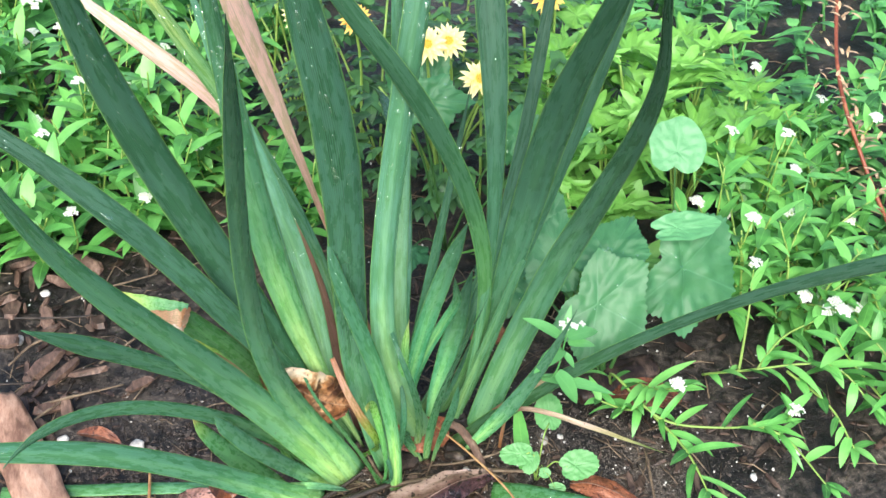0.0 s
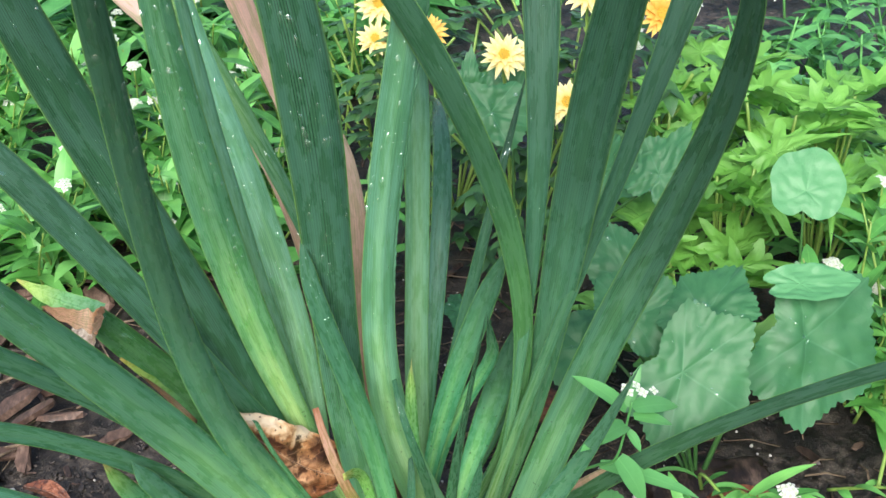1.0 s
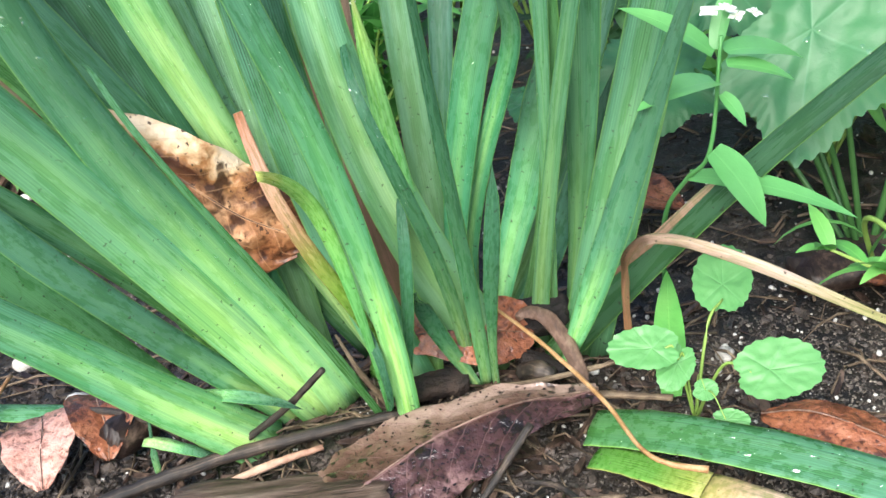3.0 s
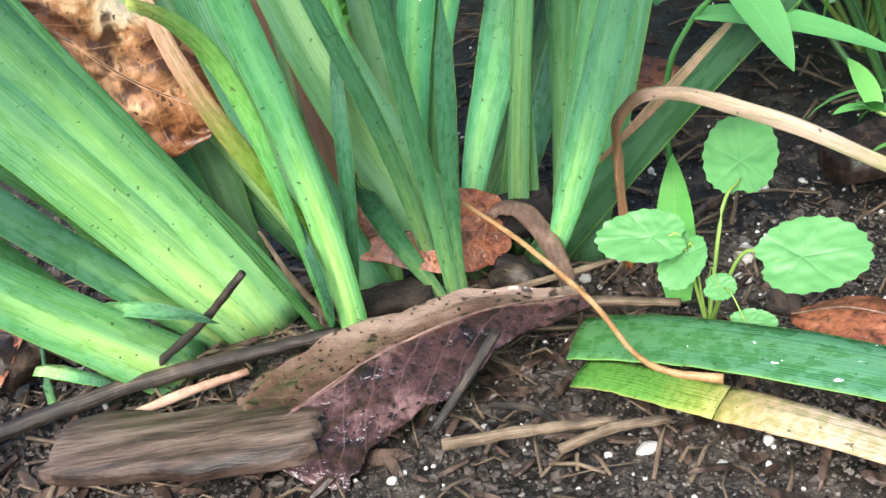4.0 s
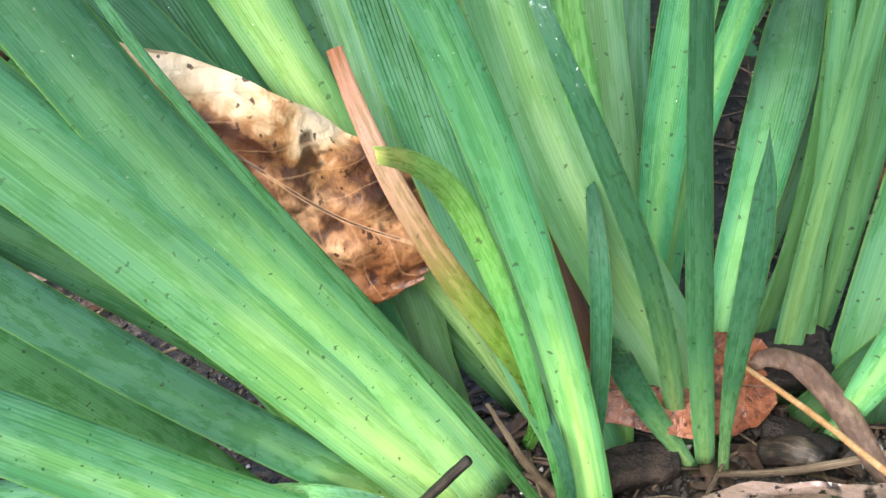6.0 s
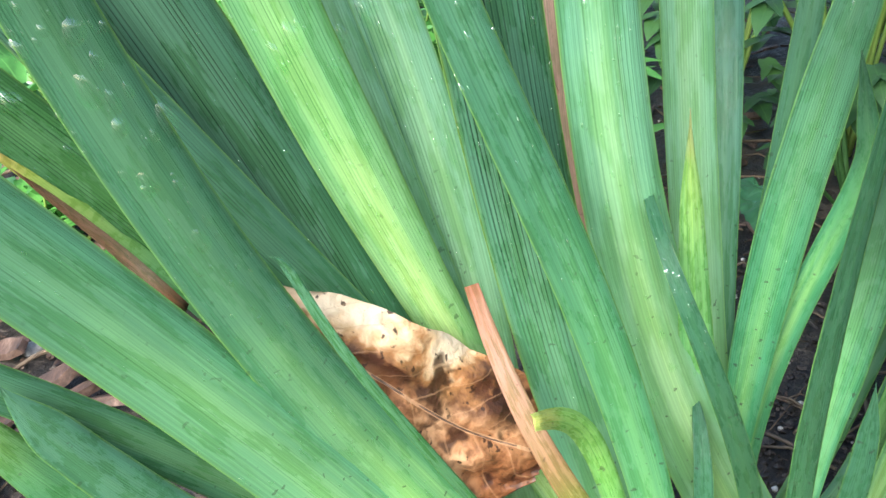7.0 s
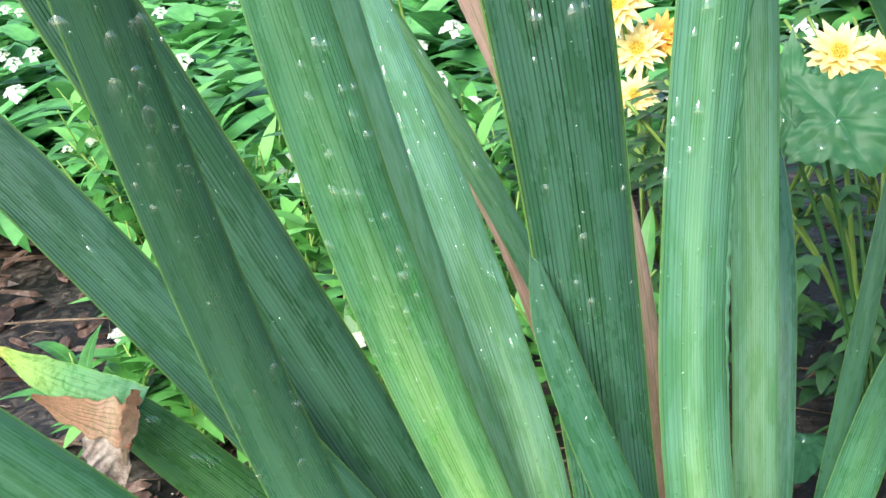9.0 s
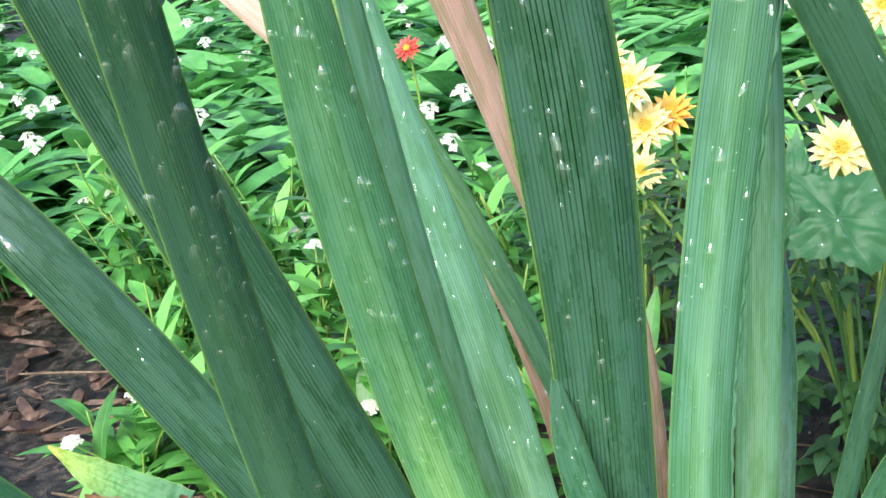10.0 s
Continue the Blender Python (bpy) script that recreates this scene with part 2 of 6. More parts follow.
TANBAND = iris_material("iris_tan", [(0.0, (0.40, 0.17, 0.06)), (0.2, (0.30, 0.16, 0.09)), (0.42, (0.13, 0.085, 0.06)), (0.55, (0.32, 0.23, 0.16)), (0.70, (0.46, 0.35, 0.26)), (0.85, (0.28, 0.26, 0.12)), (1.0, (0.13, 0.19, 0.06))], veins=5, rough=0.45, share=0.1, vein_dark=0.4, cool=(1, 1, 1), streak=0.0)
TORN = iris_material("iris_torn", [(0.0, (0.10, 0.045, 0.022)), (0.14, (0.34, 0.16, 0.075)), (0.30, (0.48, 0.33, 0.21)), (0.55, (0.40, 0.23, 0.13)), (1.0, (0.24, 0.12, 0.06))], veins=9, rough=0.6, share=0.15, vein_dark=0.25, cool=(1, 1, 1), streak=0.0)


def dead_leaf_material(name, cols, scale=60.0, rough=0.4, upper=None, flip=1.0, lean=-0.25, shift=0.0):
    """A fallen broad leaf: blotched, with side veins taken from the map."""
    rot = []
    m, n, l, b = mat_base(name)
    geo = n.new("ShaderNodeNewGeometry")
    uv = n.new("ShaderNodeUVMap")
    sep = n.new("ShaderNodeSeparateXYZ")
    l.new(uv.outputs[0], sep.inputs[0])
    big = noise_tex(n, l, geo.outputs["Position"], scale, 5.0, 0.65)
    col = ramp(n, cols)
    l.new(big.outputs[0], col.inputs[0])
    fine = noise_tex(n, l, geo.outputs["Position"], scale * 8, 3.0)
    fr = ramp(n, [(0.36, (0.35, 0.30, 0.28)), (0.50, (1.0, 1.0, 1.0))])
    l.new(fine.outputs[0], fr.inputs[0])
    c1 = mix_rgb(n, l, "MULTIPLY", 0.7, col.outputs[0], fr.outputs[0])
    # dark rot spots of two sizes
    for size, lo, strength in ((scale * 2.6, 0.66, 0.85), (scale * 11, 0.68, 0.9)):
        dots = noise_tex(n, l, geo.outputs["Position"], size, 2.0, 0.5)
        dm = n.new("ShaderNodeMapRange")
        l.new(dots.outputs[0], dm.inputs[0])
        dm.inputs[1].default_value, dm.inputs[2].default_value, dm.inputs[4].default_value = lo - 0.05, lo, strength
        rot.append(dm.outputs[0])
    if upper:
        # one half of the blade is bleached and smooth, with dark rotten patches
        side_of = n.new("ShaderNodeMapRange")
        l.new(math_node(n, l, "SUBTRACT", math_node(n, l, "MULTIPLY", sep.outputs[1], lean), math_node(n, l, "ADD", math_node(n, l, "MULTIPLY", sep.outputs[0], flip), -0.62 - 0.5 * flip - shift)), side_of.inputs[0])
        side_of.inputs[1].default_value, side_of.inputs[2].default_value = 0.50, 0.62
        up_r = ramp(n, upper)
        l.new(math_node(n, l, "ADD", big.outputs[0], math_node(n, l, "ADD", math_node(n, l, "MULTIPLY", math_node(n, l, "SUBTRACT", 0.42, sep.outputs[1]), 0.22), math_node(n, l, "MULTIPLY", math_node(n, l, "SUBTRACT", 0.09, sep.outputs[0]), 0.55 * flip))), up_r.inputs[0])
        c1 = mix_rgb(n, l, "MIX", side_of.outputs[0], c1, up_r.outputs[0])
    for dark in rot:
        c1 = mix_rgb(n, l, "MIX", dark, c1, tuple(0.5 * v for v in cols[0][1]))
    # midrib and side veins
    off = math_node(n, l, "ABSOLUTE", math_node(n, l, "SUBTRACT", sep.outputs[0], 0.5))
    rib = math_node(n, l, "LESS_THAN", off, 0.012)
    side = math_node(n, l, "FRACT", math_node(n, l, "MULTIPLY", math_node(n, l, "SUBTRACT", sep.outputs[1], math_node(n, l, "MULTIPLY", off, 0.45)), 9.0))
    sv = math_node(n, l, "LESS_THAN", math_node(n, l, "ABSOLUTE", math_node(n, l, "SUBTRACT", side, 0.5)), 0.03)
    vein = math_node(n, l, "MAXIMUM", rib, math_node(n, l, "MULTIPLY", sv, 0.35))
    c2 = mix_rgb(n, l, "MIX", math_node(n, l, "MULTIPLY", vein, 0.7), c1, cols[-1][1])
    l.new(c2, b.inputs["Base Color"])
    b.inputs["Roughness"].default_value = rough
    bump = n.new("ShaderNodeBump")
    bump.inputs["Strength"].default_value, bump.inputs["Distance"].default_value = 0.7, 0.0015
    l.new(math_node(n, l, "ADD", fine.outputs[0], vein), bump.inputs["Height"])
    l.new(bump.outputs[0], b.inputs["Normal"])
    return m


BROWN_LEAF = dead_leaf_material("brown_leaf", [(0.34, (0.06, 0.02, 0.01)), (0.43, (0.22, 0.085, 0.032)), (0.54, (0.36, 0.17, 0.075)), (0.64, (0.56, 0.33, 0.18))], 34.0, 0.4, [(0.36, (0.07, 0.025, 0.012)), (0.45, (0.34, 0.16, 0.06)), (0.52, (0.64, 0.43, 0.24)), (0.62, (0.80, 0.63, 0.44))])
PURPLE_LEAF = dead_leaf_material("purple_leaf", [(0.36, (0.006, 0.003, 0.003)), (0.46, (0.020, 0.008, 0.008)), (0.58, (0.052, 0.023, 0.024)), (0.72, (0.20, 0.115, 0.11))], 40.0, 0.15, [(0.50, (0.010, 0.005, 0.004)), (0.62, (0.050, 0.024, 0.018)), (0.76, (0.10, 0.053, 0.038)), (0.90, (0.16, 0.10, 0.075)), (1.0, (0.24, 0.165, 0.13))], -1.0, 0.0, -0.06)
RUST_LEAF = dead_leaf_material("rust_leaf", [(0.30, (0.0800, 0.0240, 0.0120)), (0.50, (0.2400, 0.0800, 0.0360)), (0.70, (0.3680, 0.1600, 0.0880))], 50.0, 0.35)
PINK_LEAF = dead_leaf_material("pink_leaf", [(0.30, (0.20, 0.08, 0.04)), (0.50, (0.50, 0.26, 0.20)), (0.70, (0.62, 0.40, 0.33))], 40.0, 0.4)


def rough_material(name, cols, scale, rough=0.75, bump_d=0.002, second=9.0, stretch=(1, 1, 1), spec=0.4):
    """Soil, wood, stone: noise at two scales."""
    m, n, l, b = mat_base(name)
    tc = n.new("ShaderNodeTexCoord")
    info = n.new("ShaderNodeObjectInfo")
    mp = n.new("ShaderNodeMapping")
    mp.inputs["Scale"].default_value = stretch
    l.new(tc.outputs["Object"], mp.inputs["Vector"])
    a = noise_tex(n, l, mp.outputs[0], scale, 6.0, 0.6)
    c = noise_tex(n, l, mp.outputs[0], scale * second, 4.0, 0.7)
    v = math_node(n, l, "ADD", math_node(n, l, "MULTIPLY", a.outputs[0], 0.6), math_node(n, l, "MULTIPLY", c.outputs[0], 0.4))
    v = math_node(n, l, "ADD", v, math_node(n, l, "MULTIPLY", math_node(n, l, "SUBTRACT", info.outputs["Random"], 0.5), 0.14))
    r = ramp(n, cols)
    l.new(v, r.inputs[0])
    l.new(r.outputs[0], b.inputs["Base Color"])
    rr = n.new("ShaderNodeMapRange")
    l.new(a.outputs[0], rr.inputs[0])
    rr.inputs[1].default_value, rr.inputs[2].default_value = 0.3, 0.7
    rr.inputs[3].default_value, rr.inputs[4].default_value = rough - 0.2, rough + 0.15
    l.new(rr.outputs[0], b.inputs["Roughness"])
    b.inputs["Specular IOR Level"].default_value = spec
    bump = n.new("ShaderNodeBump")
    bump.inputs["Strength"].default_value, bump.inputs["Distance"].default_value = 0.8, bump_d
    l.new(v, bump.inputs["Height"])
    l.new(bump.outputs[0], b.inputs["Normal"])
    return m


PAPER = rough_material("dry_paper", [(0.34, (0.20, 0.13, 0.09)), (0.48, (0.55, 0.46, 0.38)), (0.62, (0.82, 0.76, 0.68))], 140.0, 0.6, 0.0008, 6.0)
def soil_material():
    """Wet garden soil: black humus, sandy patches, pale grains."""
    m, n, l, b = mat_base("wet_soil")
    geo = n.new("ShaderNodeNewGeometry")
    big = noise_tex(n, l, geo.outputs["Position"], 13.0, 4.0, 0.6)
    mid = noise_tex(n, l, geo.outputs["Position"], 120.0, 5.0, 0.7)
    fine = noise_tex(n, l, geo.outputs["Position"], 900.0, 3.0, 0.7)
    dark = ramp(n, [(0.38, (0.003, 0.0026, 0.0023)), (0.55, (0.011, 0.0085, 0.0068)), (0.68, (0.04, 0.031, 0.024))])
    sand = ramp(n, [(0.36, (0.008, 0.006, 0.0045)), (0.50, (0.042, 0.033, 0.026)), (0.64, (0.14, 0.115, 0.092))])
    l.new(mid.outputs[0], dark.inputs[0])
    l.new(mid.outputs[0], sand.inputs[0])
    zone = ramp(n, [(0.44, (0.0, 0.0, 0.0)), (0.60, (1.0, 1.0, 1.0))])
    l.new(big.outputs[0], zone.inputs[0])
    c = mix_rgb(n, l, "MIX", zone.outputs[0], dark.outputs[0], sand.outputs[0])
    grain = ramp(n, [(0.30, (0.35, 0.33, 0.31)), (0.52, (1.0, 1.0, 1.0)), (0.74, (2.6, 2.5, 2.3))])
    l.new(fine.outputs[0], grain.inputs[0])
    c = mix_rgb(n, l, "MULTIPLY", 1.0, c, grain.outputs[0])
    l.new(c, b.inputs["Base Color"])
    rr = ramp(n, [(0.35, (0.28, 0.28, 0.28)), (0.62, (0.75, 0.75, 0.75))])
    l.new(mid.outputs[0], rr.inputs[0])
    l.new(rr.outputs[0], b.inputs["Roughness"])
    bump = n.new("ShaderNodeBump")
    bump.inputs["Strength"].default_value, bump.inputs["Distance"].default_value = 1.0, 0.003
    l.new(math_node(n, l, "ADD", mid.outputs[0], math_node(n, l, "MULTIPLY", fine.outputs[0], 0.25)), bump.inputs["Height"])
    l.new(bump.outputs[0], b.inputs["Normal"])
    return m


def wood_material(name, cols, rough=0.55, lines=18.0):
    """Sticks and stems: weathered grain running along the map's y."""
    m, n, l, b = mat_base(name)
    uv = n.new("ShaderNodeUVMap")
    geo = n.new("ShaderNodeNewGeometry")
    mp = n.new("ShaderNodeMapping")
    mp.inputs["Scale"].default_value = (lines, 3.0, 1)
    l.new(uv.outputs[0], mp.inputs["Vector"])
    grain = noise_tex(n, l, mp.outputs[0], 1.0, 5.0, 0.65)
    patch = noise_tex(n, l, geo.outputs["Position"], 130.0, 4.0, 0.65)
    v = math_node(n, l, "ADD", math_node(n, l, "MULTIPLY", grain.outputs[0], 0.62), math_node(n, l, "MULTIPLY", patch.outputs[0], 0.38))
    r = ramp(n, cols)
    l.new(v, r.inputs[0])
    l.new(r.outputs[0], b.inputs["Base Color"])
    b.inputs["Roughness"].default_value = rough
    bump = n.new("ShaderNodeBump")
    bump.inputs["Strength"].default_value, bump.inputs["Distance"].default_value = 0.9, 0.0009
    l.new(v, bump.inputs["Height"])
    l.new(bump.outputs[0], b.inputs["Normal"])
    return m


SOIL = soil_material()
CRUMB = rough_material("soil_crumb", [(0.38, (0.004, 0.0035, 0.003)), (0.50, (0.015, 0.012, 0.010)), (0.64, (0.09, 0.072, 0.06))], 90.0, 0.5, 0.001)
SLABBARK = rough_material("slab_bark", [(0.36, (0.0050, 0.0030, 0.0025)), (0.48, (0.0300, 0.0180, 0.0130)), (0.56, (0.0800, 0.0500, 0.0375)), (0.66, (0.1600, 0.1150, 0.0900))], 110.0, 0.6, 0.002, 5.0, (0.16, 1.3, 1.0))
BARK = rough_material("bark_chip", [(0.36, (0.0060, 0.0037, 0.0030)), (0.50, (0.0263, 0.0158, 0.0120)), (0.64, (0.1275, 0.0825, 0.0600))], 70.0, 0.5, 0.0012, 6.0, (1, 0.25, 1))
TWIG = wood_material("twig_bark", [(0.38, (0.0033, 0.0025, 0.0022)), (0.50, (0.0193, 0.0138, 0.0105)), (0.58, (0.0660, 0.0468, 0.0330)), (0.68, (0.1650, 0.1265, 0.0935))])
DRYSTRAW = wood_material("dry_straw", [(0.36, (0.0288, 0.0180, 0.0115)), (0.48, (0.1224, 0.0828, 0.0504)), (0.58, (0.2448, 0.1800, 0.1152)), (0.68, (0.3744, 0.3024, 0.2160))], 0.6)
STALK = rough_material("orange_stalk", [(0.36, (0.18, 0.085, 0.03)), (0.52, (0.36, 0.20, 0.085)), (0.66, (0.52, 0.34, 0.18))], 120.0, 0.5, 0.0004)
STONE = rough_material("pale_stone", [(0.34, (0.26, 0.24, 0.21)), (0.50, (0.50, 0.48, 0.44)), (0.66, (0.74, 0.72, 0.68))], 160.0, 0.55, 0.0006)
SAND = rough_material("wet_sand", [(0.36, (0.05, 0.042, 0.034)), (0.50, (0.14, 0.12, 0.10)), (0.64, (0.30, 0.27, 0.23))], 300.0, 0.5, 0.0003)
ROTTEN = rough_material("rotten_wood", [(0.36, (0.004, 0.003, 0.003)), (0.52, (0.018, 0.012, 0.010)), (0.66, (0.06, 0.04, 0.03))], 130.0, 0.65, 0.004, 6.0)
CHIPWOOD = rough_material("weathered_chip", [(0.36, (0.03, 0.018, 0.013)), (0.50, (0.12, 0.072, 0.052)), (0.64, (0.30, 0.20, 0.15))], 60.0, 0.6, 0.0015, 6.0, (1, 0.3, 1))
SHELLWOOD = rough_material("pink_bark", [(0.36, (0.16, 0.08, 0.05)), (0.50, (0.38, 0.22, 0.15)), (0.64, (0.55, 0.36, 0.26))], 40.0, 0.65, 0.002, 6.0, (1, 0.3, 1))


def weed_material(name, c_dark, c_mid, c_light, rough=0.4, share=0.25, vein=None, vein_mix=0.35, vein_wide=0.10):
    """Soft herb leaves; the map's x is the distance from the nearest vein, its y the way along."""
    m, n, l, b = mat_base(name)
    geo = n.new("ShaderNodeNewGeometry")
    uv = n.new("ShaderNodeUVMap")
    sep = n.new("ShaderNodeSeparateXYZ")
    l.new(uv.outputs[0], sep.inputs[0])
    nz = noise_tex(n, l, geo.outputs["Position"], 45.0, 3.0)
    v = math_node(n, l, "ADD", math_node(n, l, "MULTIPLY", nz.outputs[0], 0.6), math_node(n, l, "MULTIPLY", geo.outputs["Random Per Island"], 0.45))
    r = ramp(n, [(0.25, c_dark), (0.52, c_mid), (0.85, c_light)])
    l.new(v, r.inputs[0])
    vr = ramp(n, [(0.0, (1.0, 1.0, 1.0)), (vein_wide, (0.0, 0.0, 0.0))])
    l.new(sep.outputs[0], vr.inputs[0])
    col = mix_rgb(n, l, "MIX", math_node(n, l, "MULTIPLY", vr.outputs[0], vein_mix), r.outputs[0], vein or c_light)
    l.new(col, b.inputs["Base Color"])
    b.inputs["Roughness"].default_value = rough
    fine = noise_tex(n, l, geo.outputs["Position"], 380.0, 3.0)
    bump = n.new("ShaderNodeBump")
    bump.inputs["Strength"].default_value, bump.inputs["Distance"].default_value = 0.5, 0.0012
    l.new(math_node(n, l, "ADD", math_node(n, l, "MULTIPLY", fine.outputs[0], 0.4), math_node(n, l, "MULTIPLY", vr.outputs[0], -0.10)), bump.inputs["Height"])
    l.new(bump.outputs[0], b.inputs["Normal"])
    thin_leaf(m, n, l, b, col, share)
    return m


HERB = weed_material("alyssum_leaf", (0.030, 0.120, 0.025), (0.125, 0.41, 0.085), (0.25, 0.60, 0.15))
SPRIG = weed_material("sprig_leaf", (0.06, 0.22, 0.06), (0.095, 0.31, 0.09), (0.15, 0.40, 0.13), 0.4, 0.2)
HERBSTEM = weed_material("herb_stem", (0.16, 0.28, 0.06), (0.26, 0.42, 0.09), (0.38, 0.54, 0.14))
LEAFSTALK = weed_material("leaf_stalk", (0.035, 0.11, 0.03), (0.06, 0.17, 0.045), (0.10, 0.24, 0.07))
LOBED = weed_material("lobed_leaf", (0.026, 0.110, 0.040), (0.040, 0.160, 0.058), (0.065, 0.22, 0.082), 0.5, 0.16, (0.10, 0.26, 0.13), 0.4, 0.04)
ROUND = weed_material("round_leaf", (0.07, 0.25, 0.095), (0.10, 0.31, 0.125), (0.13, 0.36, 0.15), 0.45, 0.2, (0.13, 0.36, 0.15))
SEEDLING = weed_material("seedling_leaf", (0.085, 0.28, 0.085), (0.115, 0.335, 0.105), (0.145, 0.38, 0.125), 0.42, 0.28, (0.17, 0.41, 0.16))
FEATHER = weed_material("cut_leaf", (0.045, 0.140, 0.022), (0.16, 0.42, 0.07), (0.25, 0.54, 0.11), 0.45, 0.3)
MUM = weed_material("dark_leaf", (0.015, 0.050, 0.015), (0.05, 0.15, 0.045), (0.09, 0.22, 0.06), 0.4, 0.15)
FARGREEN = weed_material("far_foliage", (0.025, 0.105, 0.028), (0.11, 0.39, 0.10), (0.24, 0.60, 0.18), 0.5, 0.25)


def petal_material(name, c1, c2, share=0.3):
    m, n, l, b = mat_base(name)
    uv = n.new("ShaderNodeUVMap")
    sep = n.new("ShaderNodeSeparateXYZ")
    l.new(uv.outputs[0], sep.inputs[0])
    r = ramp(n, [(0.0, c1), (1.0, c2)])
    l.new(sep.outputs[1], r.inputs[0])
    l.new(r.outputs[0], b.inputs["Base Color"])
    b.inputs["Roughness"].default_value = 0.5
    thin_leaf(m, n, l, b, r.outputs[0], share)
    return m


WHITE_PETAL = petal_material("white_petal", (0.62, 0.68, 0.45), (0.82, 0.83, 0.80))
YELLOW_PETAL = petal_material("yellow_petal", (0.86, 0.62, 0.10), (0.92, 0.84, 0.46))
ORANGE_PETAL = petal_material("orange_petal", (0.74, 0.28, 0.02), (0.88, 0.58, 0.12))
RED_PETAL = petal_material("red_petal", (0.60, 0.05, 0.03), (0.75, 0.14, 0.10))
DISC = petal_material("flower_disc", (0.45, 0.26, 0.02), (0.70, 0.46, 0.05), 0.0)
REDSTEM = rough_material("red_stem", [(0.36, (0.16, 0.04, 0.02)), (0.5, (0.30, 0.09, 0.05)), (0.64, (0.42, 0.20, 0.10))], 120.0, 0.5, 0.0004)
DRYHUSK = rough_material("dry_husk", [(0.36, (0.22, 0.12, 0.06)), (0.5, (0.42, 0.28, 0.16)), (0.64, (0.58, 0.44, 0.28))], 120.0, 0.6, 0.0004)



def water_material():
    """Rainwater lying thin on a leaf: it lets the leaf through, tinted darker, and adds a sheen."""
    m, n, l, b = mat_base("water")
    clear, gloss, both = (n.new("ShaderNode" + k) for k in ("BsdfTransparent", "BsdfGlossy", "AddShader"))
    # this tint stands in for the shading that refraction would give a drop
    clear.inputs["Color"].default_value = (0.86, 0.93, 0.86, 1)
    gloss.inputs["Roughness"].default_value = 0.07
    gloss.inputs["Color"].default_value = (0.11, 0.11, 0.11, 1)
    l.new(clear.outputs[0], both.inputs[0])
    l.new(gloss.outputs[0], both.inputs[1])
    l.new(both.outputs[0], n["Material Output"].inputs["Surface"])
    return m


WATER = water_material()


# ---- building helpers ----
def mesh_from(name, verts, faces, uvs=None, smooth=True):
    """A mesh from computed vertices; uvs gives one pair a vertex."""
    me = bpy.data.meshes.new(name)
    me.from_pydata([tuple(v) for v in verts], [], faces)
    if uvs is not None:
        lay = me.uv_layers.new(name="UVMap")
        idx = np.empty(len(me.loops), dtype=np.int32)
        me.loops.foreach_get("vertex_index", idx)
        lay.data.foreach_set("uv", np.asarray(uvs, dtype=np.float32)[idx].ravel())
    if smooth:
        me.polygons.foreach_set("use_smooth", np.ones(len(me.polygons), dtype=bool))
    me.update()
    return me


def link(name, me, material, parent=None, label=""):
    ob = new(name, me)
    me.materials.append(material)
    if parent is not None:
        ob.parent = parent
        ob.matrix_parent_inverse = Matrix.Translation(-Vector(parent.location))
    if label:
        tagged(ob, label)
    return ob


class Soup:
    """Gathers pieces into one mesh."""

    def __init__(self):
        self.v, self.f, self.uv = [], [], []

    def add(self, verts, faces, uvs):
        k = len(self.v)
        self.v.extend(verts)
        self.uv.extend(uvs)
        self.f.extend(tuple(i + k for i in q) for q in faces)

    def object(self, name, material, parent=None, label="", smooth=True):
        return link(name, mesh_from(name, self.v, self.f, self.uv, smooth), material, parent, label)


def bezier(p, u):
    """A point on a curve of any degree."""
    q = [Vector(v) for v in p]
    while len(q) > 1:
        q = [a.lerp(b, u) if 0 <= u <= 1 else a + (b - a) * u for a, b in zip(q, q[1:])]
    return q[0]


def bernstein(w, u):
    s = 1 - u
    return w[0] * s**3 + 3 * w[1] * u * s * s + 3 * w[2] * u * u * s + w[3] * u**3


# a point near the camera's path; blades turn their flat sides to it
VIEWPOINT = Vector((0.0, -0.38, 0.36))
SURFACES = {}


